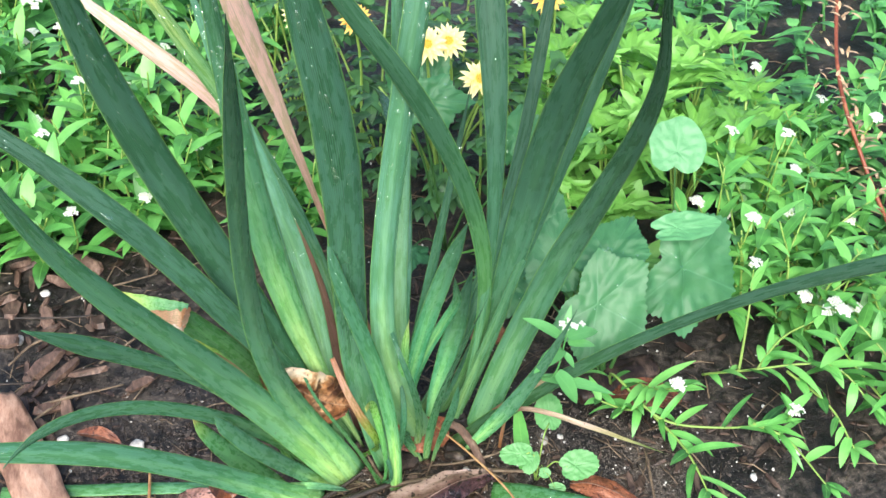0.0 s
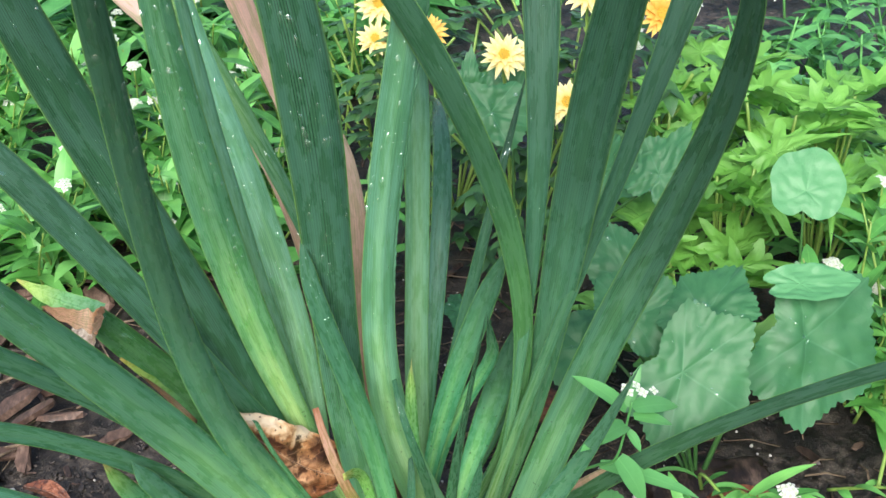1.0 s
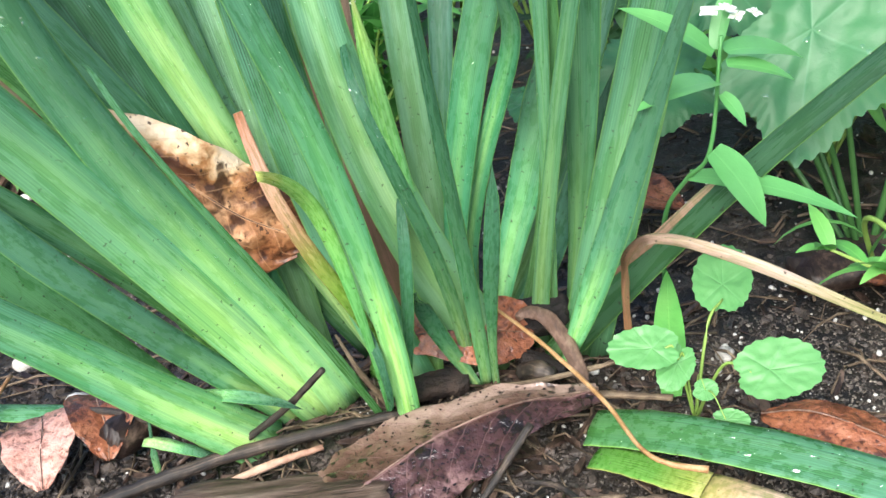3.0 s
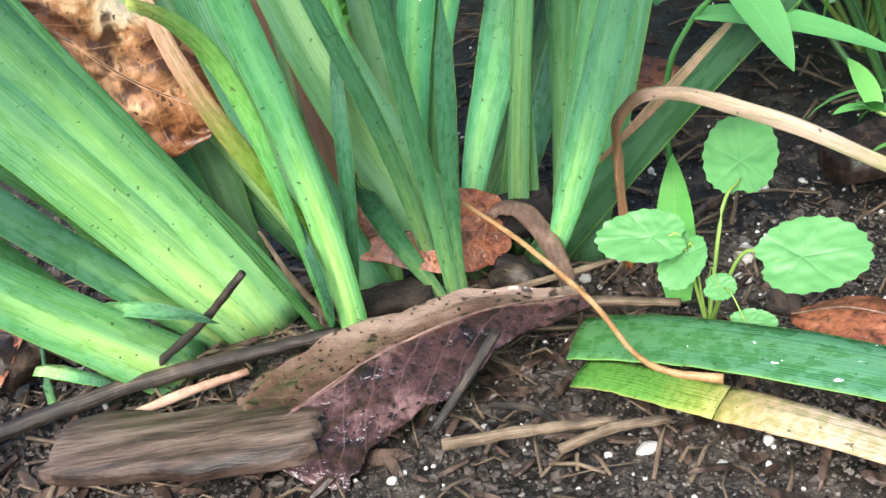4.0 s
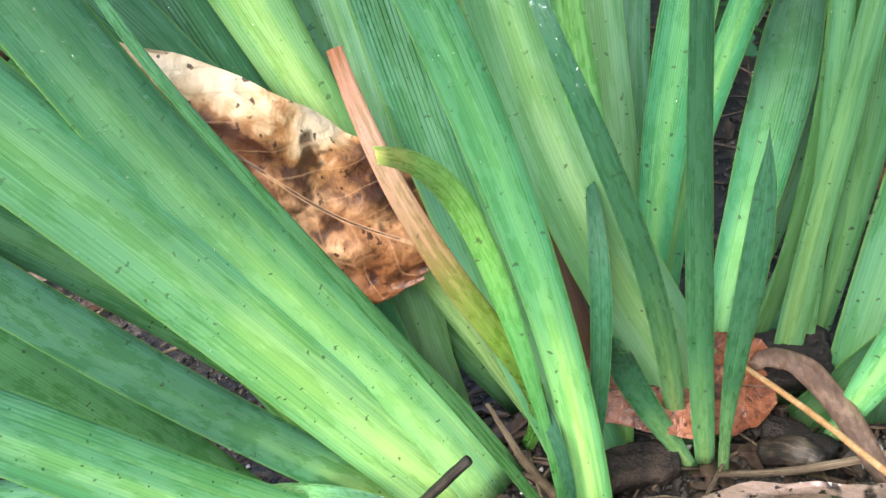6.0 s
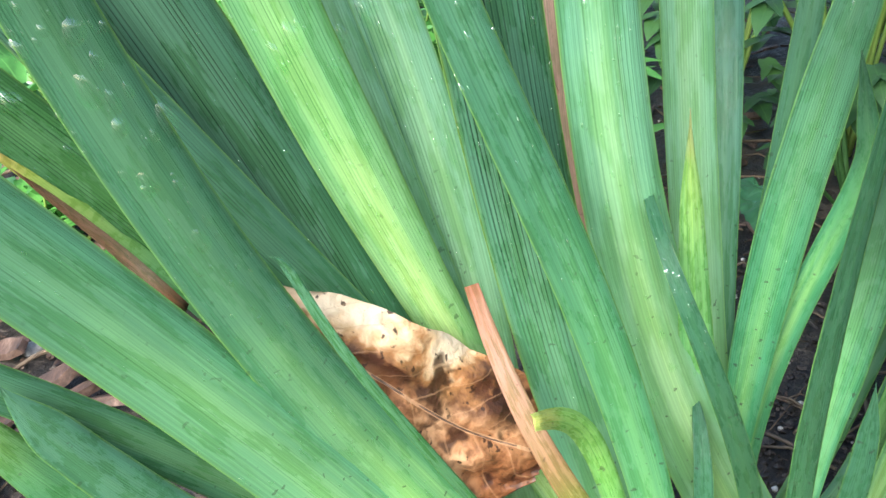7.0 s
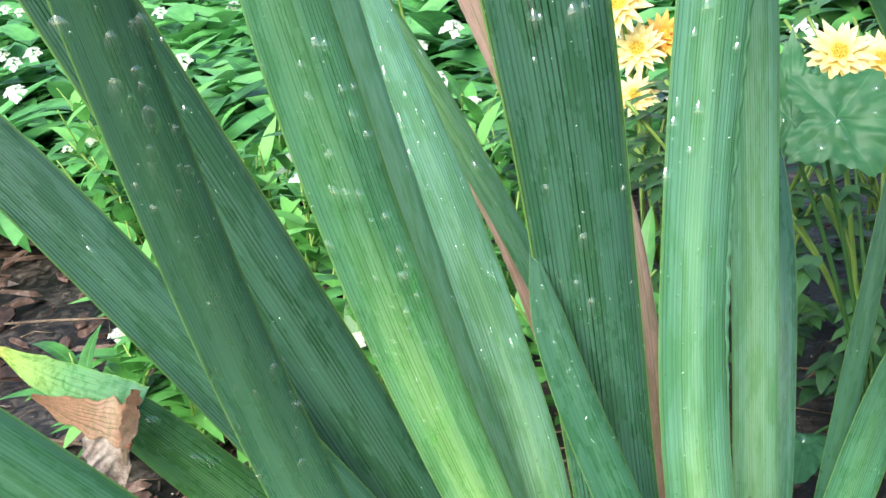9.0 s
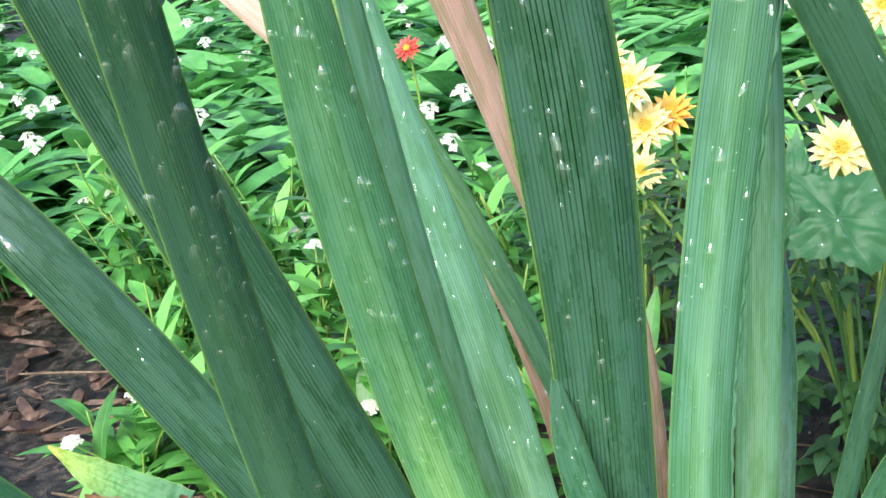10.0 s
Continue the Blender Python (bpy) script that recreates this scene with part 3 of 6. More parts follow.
def strap(name, p, w, parent, material, label="", tip=True, extra=0.35, keel=0.10, twist=0.0, n=44, thick=0.0011, wave=0.0, key=None, face=VIEWPOINT, cut=False):
    """A strap leaf along a cubic curve with widths w; without tip it runs on past the curve's end and tapers there."""
    end = 1.0 if tip else 1.0 + extra
    us = [end * i / n for i in range(n + 1)]
    last, slope = bezier(p, 1.0), (bezier(p, 1.0) - bezier(p, 0.94)) / 0.06
    curve = [bezier(p, u) if u <= 1 else last + slope * (u - 1) for u in us]
    cols = (-1, -0.66, -0.33, 0, 0.33, 0.66, 1)
    front, back, uvf, grid = [], [], [], []
    seed = sum(ord(ch) for ch in (key or name)) * 0.37
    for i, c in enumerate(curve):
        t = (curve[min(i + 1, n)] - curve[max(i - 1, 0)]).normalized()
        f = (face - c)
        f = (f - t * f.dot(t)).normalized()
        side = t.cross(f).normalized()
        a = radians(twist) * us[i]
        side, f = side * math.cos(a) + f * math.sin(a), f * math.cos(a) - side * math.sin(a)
        u = us[i]
        width = max(bernstein(w, min(u, 1.0)), 0.003 if u < 0.3 else 0.0006)
        if not tip and u > 0.8:
            width *= max(0.02, 1 - ((u - 0.8) / (end - 0.8)) ** 1.7)
        elif tip and not cut and u > 0.86:
            width *= max(0.05, 1 - ((u - 0.86) / 0.14) ** 1.5)
        h = width / 2
        row = []
        for s in cols:
            ripple = wave * noise.noise(Vector((u * 9, s * 0.6, seed)))
            ripple += 0.0006 * noise.noise(Vector((u * 26, s * 2.0, seed + 5)))
            pt = c + side * (h * s * (1 + 0.05 * noise.noise(Vector((u * 7, s, seed + 9))))) + f * (keel * width * (1 - abs(s)) + ripple)
            row.append(pt)
            front.append(pt)
            uvf.append((0.5 + s / 2, u / end))
        for s, pt in zip(cols, row):
            back.append(pt - f * (thick * (1.0 - 0.75 * abs(s)) * min(1, width / 0.008)))
        grid.append((row, f))
    m = len(cols)
    verts = front + back
    uvs = uvf + uvf
    k = len(front)
    faces = []
    for i in range(n):
        for j in range(m - 1):
            a = i * m + j
            faces.append((a, a + 1, a + m + 1, a + m))
            faces.append((k + a, k + a + m, k + a + m + 1, k + a + 1))
        a = i * m
        faces.append((a, a + m, k + a + m, k + a))
        a = i * m + m - 1
        faces.append((a, k + a, k + a + m, a + m))
    top = n * m
    for j in range(m - 1):
        faces.append((j, k + j, k + j + 1, j + 1))
        faces.append((top + j, top + j + 1, k + top + j + 1, k + top + j))
    if key:
        SURFACES[key] = grid
    return link(name, mesh_from(name, verts, faces, uvs), material, parent, label)


def tube(soup, pts, radii, sides=6, v0=0.0):
    """A tapered round stem along points."""
    pts = [Vector(q) for q in pts]
    n = len(pts)
    verts, uvs, faces = [], [], []
    ref = Vector((0.3, 0.2, 1)).normalized()
    for i, q in enumerate(pts):
        t = (pts[min(i + 1, n - 1)] - pts[max(i - 1, 0)]).normalized()
        a = t.cross(ref if abs(t.dot(ref)) < 0.95 else Vector((1, 0, 0))).normalized()
        b = t.cross(a)
        r = radii[i] if isinstance(radii, (list, tuple)) else radii
        for k in range(sides):
            g = 2 * math.pi * k / sides
            verts.append(q + (a * math.cos(g) + b * math.sin(g)) * r)
            uvs.append((0.15 + 0.7 * abs(2.0 * k / sides - 1), i / max(1, n - 1)))
    for i in range(n - 1):
        for k in range(sides):
            j = (k + 1) % sides
            faces.append((i * sides + k, i * sides + j, (i + 1) * sides + j, (i + 1) * sides + k))
    faces.append(tuple(range(sides - 1, -1, -1)))
    faces.append(tuple((n - 1) * sides + k for k in range(sides)))
    soup.add(verts, faces, uvs)


def smooth_path(pts, steps=6):
    """Catmull-Rom through the points."""
    q = [Vector(x) for x in pts]
    q = [q[0] * 2 - q[1]] + q + [q[-1] * 2 - q[-2]]
    out = []
    for i in range(1, len(q) - 2):
        for k in range(steps):
            t = k / steps
            a, b, c, d = q[i - 1], q[i], q[i + 1], q[i + 2]
            out.append(0.5 * ((2 * b) + (c - a) * t + (2 * a - 5 * b + 4 * c - d) * t * t + (3 * b - a - 3 * c + d) * t**3))
    out.append(q[-2])
    return out


def frame_of(direction, up):
    d = Vector(direction).normalized()
    s = d.cross(Vector(up))
    s = s.normalized() if s.length > 1e-5 else Vector((1, 0, 0))
    return d, s, s.cross(d)


def lance(soup, root, direction, up, length, width, bend=0.4, rows=5, fold=0.25, rng=random):
    """A narrow pointed herb leaf that arches over."""
    d, s, u = frame_of(direction, up)
    p, verts, uvs, faces = Vector(root), [], [], []
    for i in range(rows + 1):
        t = i / rows
        half = width / 2 * (math.sin(math.pi * min(1, 0.12 + 0.88 * t) ** 0.85) ** 0.8 if t < 1 else 0.02)
        lift = half * fold
        verts += [p - s * half + u * lift, p, p + s * half + u * lift]
        uvs += [(1, t), (0, t), (1, t)]
        a = bend * (t + 0.5 / rows) * 1.6
        p = p + (d * math.cos(a) - u * math.sin(a)) * (length / rows)
    for i in range(rows):
        a = i * 3
        faces += [(a, a + 1, a + 4, a + 3), (a + 1, a + 2, a + 5, a + 4)]
    soup.add(verts, faces, uvs)


def broad_leaf(name, base, direction, up, length, width, material, parent=None, label="", lobes=0, teeth=0, cup=0.15, droop=0.3, heart=0.0, wavy=0.03, seed=0, rings=10, around=72, depth=0.13, tooth=0.05):
    """A broad leaf with its stalk at base: lobed, toothed or heart-shaped outline, raised veins, cupped and drooping."""
    d, s, u = frame_of(direction, up)
    nv = max(3, lobes or 5)
    angles = [math.pi * (-0.70 + 1.40 * k / (nv - 1)) for k in range(nv)]
    gap = 1.40 * math.pi / (nv - 1) / 2

    def outline(th):
        rad = 0.86 + 0.14 * math.cos(th)
        if lobes:
            near = min(abs(th - a) for a in angles)
            rad *= 1 + depth * (1 - 2 * min(1, near / gap) ** 0.8) + 0.05 * noise.noise(Vector((th * 2.0, seed, 1)))
        rad *= 1 - heart * math.exp(-((abs(th) - math.pi) / 0.35) ** 2) * 1.5
        return max(0.06, rad * (1 + 0.07 * noise.noise(Vector((math.cos(th) * 1.6, math.sin(th) * 1.6, seed)))))

    ths = [math.pi * (-1 + 2 * k / around) for k in range(around + 1)]
    back, tip_x = -outline(math.pi), outline(0)
    wide = max(outline(t) * abs(math.sin(t)) for t in ths)
    verts, uvs, faces = [], [], []
    for r in range(rings + 1):
        q = r / rings
        for k, th in enumerate(ths):
            rad = outline(th) * q
            if teeth:
                rad *= 1 + tooth * (abs(((th * teeth / 6.283) % 1) - 0.5) * 4 - 1) * q**4
            x, y = rad * math.cos(th), rad * math.sin(th)
            dist = min(abs(math.sin(th - a)) * q if abs(th - a) < 1.5 else 1 for a in angles)
            vein = math.exp(-((dist / 0.04) ** 2))
            sx, sy = outline(th) * q * math.cos(th), outline(th) * q * math.sin(th)
            z = cup * (sx * sx * 0.4 + sy * sy) - droop * max(0, sx) ** 2 * 0.6
            z += wavy * noise.noise(Vector((sx * 2.4, sy * 2.4, seed + 3))) + 0.5 * wavy * noise.noise(Vector((sx * 6, sy * 6, seed + 8))) - 0.008 * vein * (1 - q) + 0.007 * q * q * math.sin(th * 3 + seed)
            p = Vector(base) + d * ((x - back) / (tip_x - back) * length) + s * (y / wide * width / 2) + u * (z * length * 0.6)
            verts.append(p)
            uvs.append((min(1, dist * 2.2), q))
    w = around + 1
    for r in range(rings):
        for k in range(around):
            a = r * w + k
            faces.append((a, a + 1, a + w + 1, a + w) if r else (a, a + w + 1, a + w))
    me = mesh_from(name, verts, faces, uvs)
    return link(name, me, material, parent, label)


def fallen_leaf(name, line, half_up, half_low, material, label, category, lift=0.3, curl=0.0, up=(0, 0, 1), parent=None, ragged=0.06, seed=1, n=26, m=9, peak=1.0, blunt=0.0, crumple=0.6):
    """A dead broad leaf along its midrib; the two halves may stand up from it."""
    pts = smooth_path(line, max(2, n // (len(line) - 1)))
    k = len(pts)
    verts, uvs, faces = [], [], []
    for i, c in enumerate(pts):
        t = (pts[min(i + 1, k - 1)] - pts[max(i - 1, 0)]).normalized()
        s = t.cross(Vector(up)).normalized()
        nrm = s.cross(t)
        v = i / (k - 1)
        shape = math.sin(math.pi * min(0.995, 0.03 + 0.95 * v**peak * (1 - blunt))) ** 0.7
        if blunt and v > 0.93:
            shape *= 1 - 0.5 * (v - 0.93) / 0.07
        for j in range(-m, m + 1):
            q = j / m
            half = half_up if q > 0 else half_low
            edge = 1 + ragged * noise.noise(Vector((v * 9, q * 1.5, seed)))
            x = q * half * shape * edge
            z = (lift if not isinstance(lift, tuple) else lift[0] if q > 0 else lift[1]) * abs(x) - curl * x * x / max(half, 1e-4) + 0.05 * half * noise.noise(Vector((v * 5, q * 2.5, seed + 4)))
            z += 0.018 * half * math.sin((v - abs(q) * 0.45) * 9 * 6.283) + crumple * half * (0.10 * noise.noise(Vector((v * 6, q * 3, seed + 9))) + 0.05 * noise.noise(Vector((v * 15, q * 7, seed + 2))))
            verts.append(c + s * x + nrm * z)
            uvs.append((0.5 + q / 2, v))
    w = 2 * m + 1
    for i in range(k - 1):
        for j in range(w - 1):
            a = i * w + j
            faces.append((a, a + 1, a + w + 1, a + w))
    # underside, so that the leaf has thickness
    kk = len(verts)
    down = Vector((0, 0, -0.0004)) if abs(Vector(up).z) > 0.7 else -Vector(up).normalized() * 0.0004
    verts += [p + down for p in verts]
    uvs += uvs
    faces += [tuple(kk + i for i in reversed(q)) for q in faces]
    ob = link(name, mesh_from(name, verts, faces, uvs), material, parent)
    rib = Soup()
    tube(rib, [p + Vector(up).normalized() * 0.0003 for p in pts], [0.0004 - 0.00025 * i / k for i in range(k)], 5)
    rib.object("midrib", CHIPWOOD, ob)
    return tagged(ob, label, category)


def pebble_mesh(soup, centre, size, rng):
    """A rounded, slightly lumpy stone."""
    rows, cols, seed = 7, 12, rng.uniform(0, 99)
    turn = rng.uniform(0, 6.283)
    verts, faces = [], []
    for i in range(rows + 1):
        a = math.pi * i / rows
        for k in range(cols):
            g = 2 * math.pi * k / cols
            d = Vector((math.sin(a) * math.cos(g), math.sin(a) * math.sin(g), math.cos(a)))
            q = 1 + 0.28 * noise.noise(d * 1.3 + Vector((seed, 0, 0))) + 0.10 * noise.noise(d * 3.5 + Vector((0, seed, 0)))
            x, y = d.x * size[0] * q, d.y * size[1] * q
            verts.append(Vector(centre) + Vector((x * math.cos(turn) - y * math.sin(turn), x * math.sin(turn) + y * math.cos(turn), d.z * size[2] * q)))
    for i in range(rows):
        for k in range(cols):
            j = (k + 1) % cols
            faces.append((i * cols + k, (i + 1) * cols + k, (i + 1) * cols + j, i * cols + j))
    soup.add(verts, faces, [(0.5, 0.5)] * len(verts))


def lump(soup, centre, size, rng, turn=None, rough=0.25, squash=1.0):
    """A small irregular clod, chip or pebble."""
    a = rng.uniform(0, 6.283)
    rot = Matrix.Rotation(a, 3, "Z") @ Matrix.Rotation(rng.uniform(-0.4, 0.4), 3, "X") if turn is None else turn
    base = [(0, 0, 1), (0, 0, -1)] + [(math.cos(g) * c, math.sin(g) * c, z) for z, c, o in ((0.5, 0.86, 0), (-0.5, 0.86, 0.5)) for g in [(k + o) * 6.283 / 6 for k in range(6)]]
    verts = []
    for b in base:
        j = 1 + rng.uniform(-rough, rough)
        verts.append(Vector(centre) + rot @ Vector((b[0] * size[0] * j, b[1] * size[1] * j, b[2] * size[2] * j)))
    faces = [(0, 2 + k, 2 + (k + 1) % 6) for k in range(6)] + [(1, 8 + (k + 1) % 6, 8 + k) for k in range(6)]
    for k in range(6):
        faces += [(2 + k, 8 + k, 2 + (k + 1) % 6), (8 + k, 8 + (k + 1) % 6, 2 + (k + 1) % 6)]
    soup.add(verts, faces, [(0.5, 0.5)] * len(verts))


def chip(soup, centre, size, rng, tilt=0.35):
    """A flat splinter of bark with broken ends."""
    rot = Matrix.Rotation(rng.uniform(0, 6.283), 3, "Z") @ Matrix.Rotation(rng.uniform(-tilt, tilt), 3, "X") @ Matrix.Rotation(rng.uniform(-tilt, tilt), 3, "Y")
    ring = [(-1, -0.5), (-0.6, -1), (0.5, -0.9), (1, -0.2), (0.8, 0.7), (-0.3, 1), (-0.9, 0.5)]
    verts = []
    for z in (-1, 1):
        for x, y in ring:
            k = rng.uniform(0.78, 1.18) * (0.88 if z > 0 else 1)
            verts.append(Vector(centre) + rot @ Vector((x * size[0] * k, y * size[1] * k, z * size[2] * rng.uniform(0.6, 1.2))))
    n = len(ring)
    faces = [tuple(range(n - 1, -1, -1)), tuple(range(n, 2 * n))] + [(k, (k + 1) % n, n + (k + 1) % n, n + k) for k in range(n)]
    soup.add(verts, faces, [(0.5, 0.5)] * len(verts))


def ground_height(x, y):
    r = math.hypot(x, y)
    a = 0.006 * noise.noise(Vector((x * 9, y * 9, 1))) + 0.003 * noise.noise(Vector((x * 30, y * 30, 2))) + 0.0016 * noise.noise(Vector((x * 90, y * 90, 3)))
    far = min(1, max(0, (r - 0.3) / 2))
    return a * (1 + far) + far * 0.03 * noise.noise(Vector((x * 1.3, y * 1.3, 4))) - 0.003


def empty(name, at, label="", category="", group="", kind=""):
    ob = new(name)
    ob.empty_display_size = 0.02
    ob.location = at
    return tagged(ob, label, category, group, kind)


# ---- ground: one sheet of wet soil out to the horizon ----
def ground_sheet():
    core = [-0.5 + 0.0066 * i for i in range(152)]
    step, x, out = 0.0075, core[-1], []
    while x < 900:
        step *= 1.16
        x += step
        out.append(x)
    xs = [-v for v in reversed(out)] + core + out
    n = len(xs)
    verts = [(x, y + 0.1, ground_height(x, y + 0.1) if max(abs(x), abs(y)) < 12 else 0.0) for y in xs for x in xs]
    faces = [(j * n + i, j * n + i + 1, (j + 1) * n + i + 1, (j + 1) * n + i) for j in range(n - 1) for i in range(n - 1)]
    me = mesh_from("ground", verts, faces, [(v[0], v[1]) for v in verts])
    return tagged(link("ground", me, SOIL), "dark wet garden soil with grit and crumbs", "soil", kind="structure")


ground_sheet()


# ---- the iris: every leaf is a part ----
iris = empty("iris", (0.02, 0.03, 0.0), "large clump of sword-shaped green iris leaves, wet with rain", "iris")
strap("leaf", ((0.0094, 0.0139, -0.0024), (-0.0172, 0.0077, 0.0933), (-0.0230, -0.0050, 0.1772), (-0.0172, -0.0210, 0.2456), (-0.0142, -0.0345, 0.3145), (-0.0307, -0.0347, 0.4098)), (0.0216, 0.0205, 0.0259, 0.0296), iris, VEINED, tip=False, key="K")
strap("leaf", ((0.0068, -0.0148, -0.0020), (0.0123, -0.0294, 0.1458), (-0.0320, -0.0422, 0.2157), (-0.0305, -0.0188, 0.2651)), (0.0090, 0.0115, 0.0150, 0.0050), iris, FRESH, key="J")
strap("leaf", ((0.0459, 0.0259, -0.0024), (-0.0114, 0.0004, 0.1413), (-0.0036, -0.0410, 0.2382), (0.0362, -0.0085, 0.4101)), (0.0236, 0.0219, 0.0120, 0.0184), iris, SILVER, tip=False, keel=0.18, extra=0.6, key="L")
strap("leaf", ((0.0280, 0.0547, -0.0030), (0.0226, 0.0532, 0.1327), (0.0370, 0.0406, 0.2494), (0.0304, 0.0156, 0.3562)), (0.0148, 0.0144, 0.0131, 0.0137), iris, WAXY, tip=False, key="M")
strap("leaf", ((0.0269, 0.0562, -0.0022), (0.0417, 0.0703, 0.1814), (0.0687, 0.1425, 0.2521), (0.0583, 0.2792, 0.2070)), (0.0039, 0.0134, 0.0176, 0.0045), iris, GREEN, key="N")
strap("leaf", ((0.0324, 0.0678, -0.0029), (0.0460, 0.0597, 0.1087), (0.0716, 0.0606, 0.2091), (0.1043, 0.1037, 0.2962)), (0.0106, 0.0089, 0.0082, 0.0020), iris, BRIGHT, key="O")
strap("leaf", ((0.0288, 0.0539, -0.0029), (0.0306, 0.0416, 0.0682), (0.0563, 0.0503, 0.1390), (0.0830, 0.0383, 0.2140)), (0.0020, 0.0143, 0.0202, 0.0085), iris, SHOOT, key="P")
strap("leaf", ((0.0551, 0.0518, -0.0024), (0.1058, -0.0040, 0.1469), (0.0914, -0.0302, 0.2757), (0.0038, -0.0252, 0.4099)), (0.0028, 0.0115, 0.0125, 0.0150), iris, LIT, tip=False, wave=0.002, key="T")
strap("leaf", ((0.0695, 0.0402, -0.0030), (0.0796, -0.0139, 0.1362), (0.0936, -0.0217, 0.2664), (0.0945, 0.0246, 0.3893)), (0.0064, 0.0031, 0.0050, 0.0251), iris, MIDGREEN, tip=False, key="U")
strap("leaf", ((0.0789, 0.0566, -0.0027), (0.1099, 0.0060, 0.1629), (0.0939, -0.0479, 0.3120), (0.1050, -0.1268, 0.4379)), (0.0036, 0.0185, 0.0276, 0.0186), iris, MIDGREEN, tip=False, key="V")
strap("leaf", ((0.0631, 0.0365, -0.0027), (0.0833, -0.0159, 0.1516), (0.1210, -0.0441, 0.2850), (0.1658, -0.0218, 0.4093)), (0.0085, 0.0051, 0.0041, 0.0184), iris, MIDGREEN, tip=False, key="VV")
strap("leaf", ((0.0816, 0.0229, -0.0026), (0.1190, 0.0183, 0.1271), (0.1465, -0.0086, 0.2305), (0.1665, -0.0553, 0.3090), (0.1614, -0.1060, 0.3790), (0.1343, -0.1515, 0.4492)), (0.0215, 0.0280, 0.0134, 0.0071), iris, VEINED, tip=False, key="W")
strap("leaf", ((0.0710, 0.0132, -0.0028), (0.0951, -0.0229, 0.0702), (0.1067, -0.0592, 0.1298), (0.1348, -0.0591, 0.1966)), (0.0028, 0.0218, 0.0074, 0.0020), iris, BRIGHT, key="X")
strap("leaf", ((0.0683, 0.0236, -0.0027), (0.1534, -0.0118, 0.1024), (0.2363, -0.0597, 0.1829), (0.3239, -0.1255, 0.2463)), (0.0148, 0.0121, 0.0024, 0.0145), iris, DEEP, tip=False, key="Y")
strap("leaf", ((-0.0242, 0.0091, -0.0007), (-0.0481, -0.0054, 0.0842), (-0.0949, -0.0430, 0.1577), (-0.0989, -0.0731, 0.2529), (-0.0884, -0.1079, 0.3750), (-0.0862, -0.1794, 0.5058)), (0.0261, 0.0171, 0.0138, 0.0099), iris, BRIGHT, keel=0.14, key="B")
strap("leaf", ((-0.0411, 0.0135, -0.0045), (-0.0393, 0.0103, 0.0745), (-0.0697, 0.0057, 0.1607), (-0.1043, 0.0032, 0.2547), (-0.1435, -0.0052, 0.3446), (-0.1591, -0.0195, 0.4351)), (0.0194, 0.0228, 0.0306, 0.0208), iris, VEINED, tip=False, key="A")
strap("leaf", ((-0.0083, 0.0406, -0.0025), (-0.0426, 0.0156, 0.1159), (-0.0739, -0.0174, 0.2255), (-0.0824, -0.0314, 0.3842)), (0.0020, 0.0131, 0.0275, 0.0174), iris, PALE, tip=False, keel=0.16, key="C")
strap("leaf", ((-0.0332, 0.0260, -0.0030), (-0.0384, 0.0252, 0.1139), (-0.0637, 0.0179, 0.2220), (-0.0725, 0.0088, 0.3328)), (0.0189, 0.0174, 0.0098, 0.0098), iris, WAXY, tip=False, key="CC2")
strap("leaf", ((-0.0284, 0.0254, -0.0030), (-0.0363, 0.0266, 0.0697), (-0.0329, 0.0303, 0.1398), (-0.0421, 0.0356, 0.2034), (-0.0634, 0.0448, 0.2651), (-0.0757, 0.0580, 0.3266)), (0.0054, 0.0198, 0.0247, 0.0151), iris, WAXY, tip=False, key="D")
strap("leaf", ((-0.0208, 0.0699, -0.0029), (0.0064, 0.0872, 0.1057), (-0.0285, 0.1084, 0.2039), (-0.0917, 0.1418, 0.3185)), (0.0077, 0.0075, 0.0070, 0.0150), iris, YELLOWING, tip=False, key="E")
strap("leaf", ((-0.0106, 0.0504, -0.0026), (-0.0585, 0.0010, 0.1282), (-0.1010, -0.0295, 0.2076), (-0.1220, -0.0338, 0.2663), (-0.1548, -0.0285, 0.3116), (-0.2107, -0.0142, 0.3641)), (0.0098, 0.0179, 0.0197, 0.0134), iris, VEINED, tip=False, keel=0.05, key="Z")
strap("leaf", ((-0.0353, 0.0269, -0.0028), (-0.0716, 0.0145, 0.1170), (-0.1166, -0.0171, 0.1946), (-0.1385, -0.0328, 0.2363)), (0.0156, 0.0129, 0.0226, 0.0113), iris, CUTGREEN, cut=True, key="AA")
strap("leaf", ((-0.0280, 0.0088, -0.0055), (-0.0710, -0.0262, 0.0975), (-0.1038, -0.0565, 0.1947), (-0.1509, -0.0998, 0.2734), (-0.1833, -0.1461, 0.3561), (-0.1948, -0.1934, 0.4454)), (0.0205, 0.0280, 0.0166, 0.0071), iris, LOWLEAF, tip=False, key="BB")
strap("leaf", ((-0.0653, 0.0208, -0.0030), (-0.0971, -0.0199, 0.1586), (-0.1439, -0.1078, 0.2543), (-0.2030, -0.1825, 0.3579)), (0.0058, 0.0035, 0.0135, 0.0093), iris, LOWLEAF, key="CC")
strap("leaf", ((-0.0550, 0.0362, -0.0021), (-0.0849, -0.0604, 0.1467), (-0.1916, -0.0882, 0.2555), (-0.2368, -0.1606, 0.2485)), (0.0121, 0.0098, 0.0098, 0.0051), iris, LOWLEAF, key="DD")
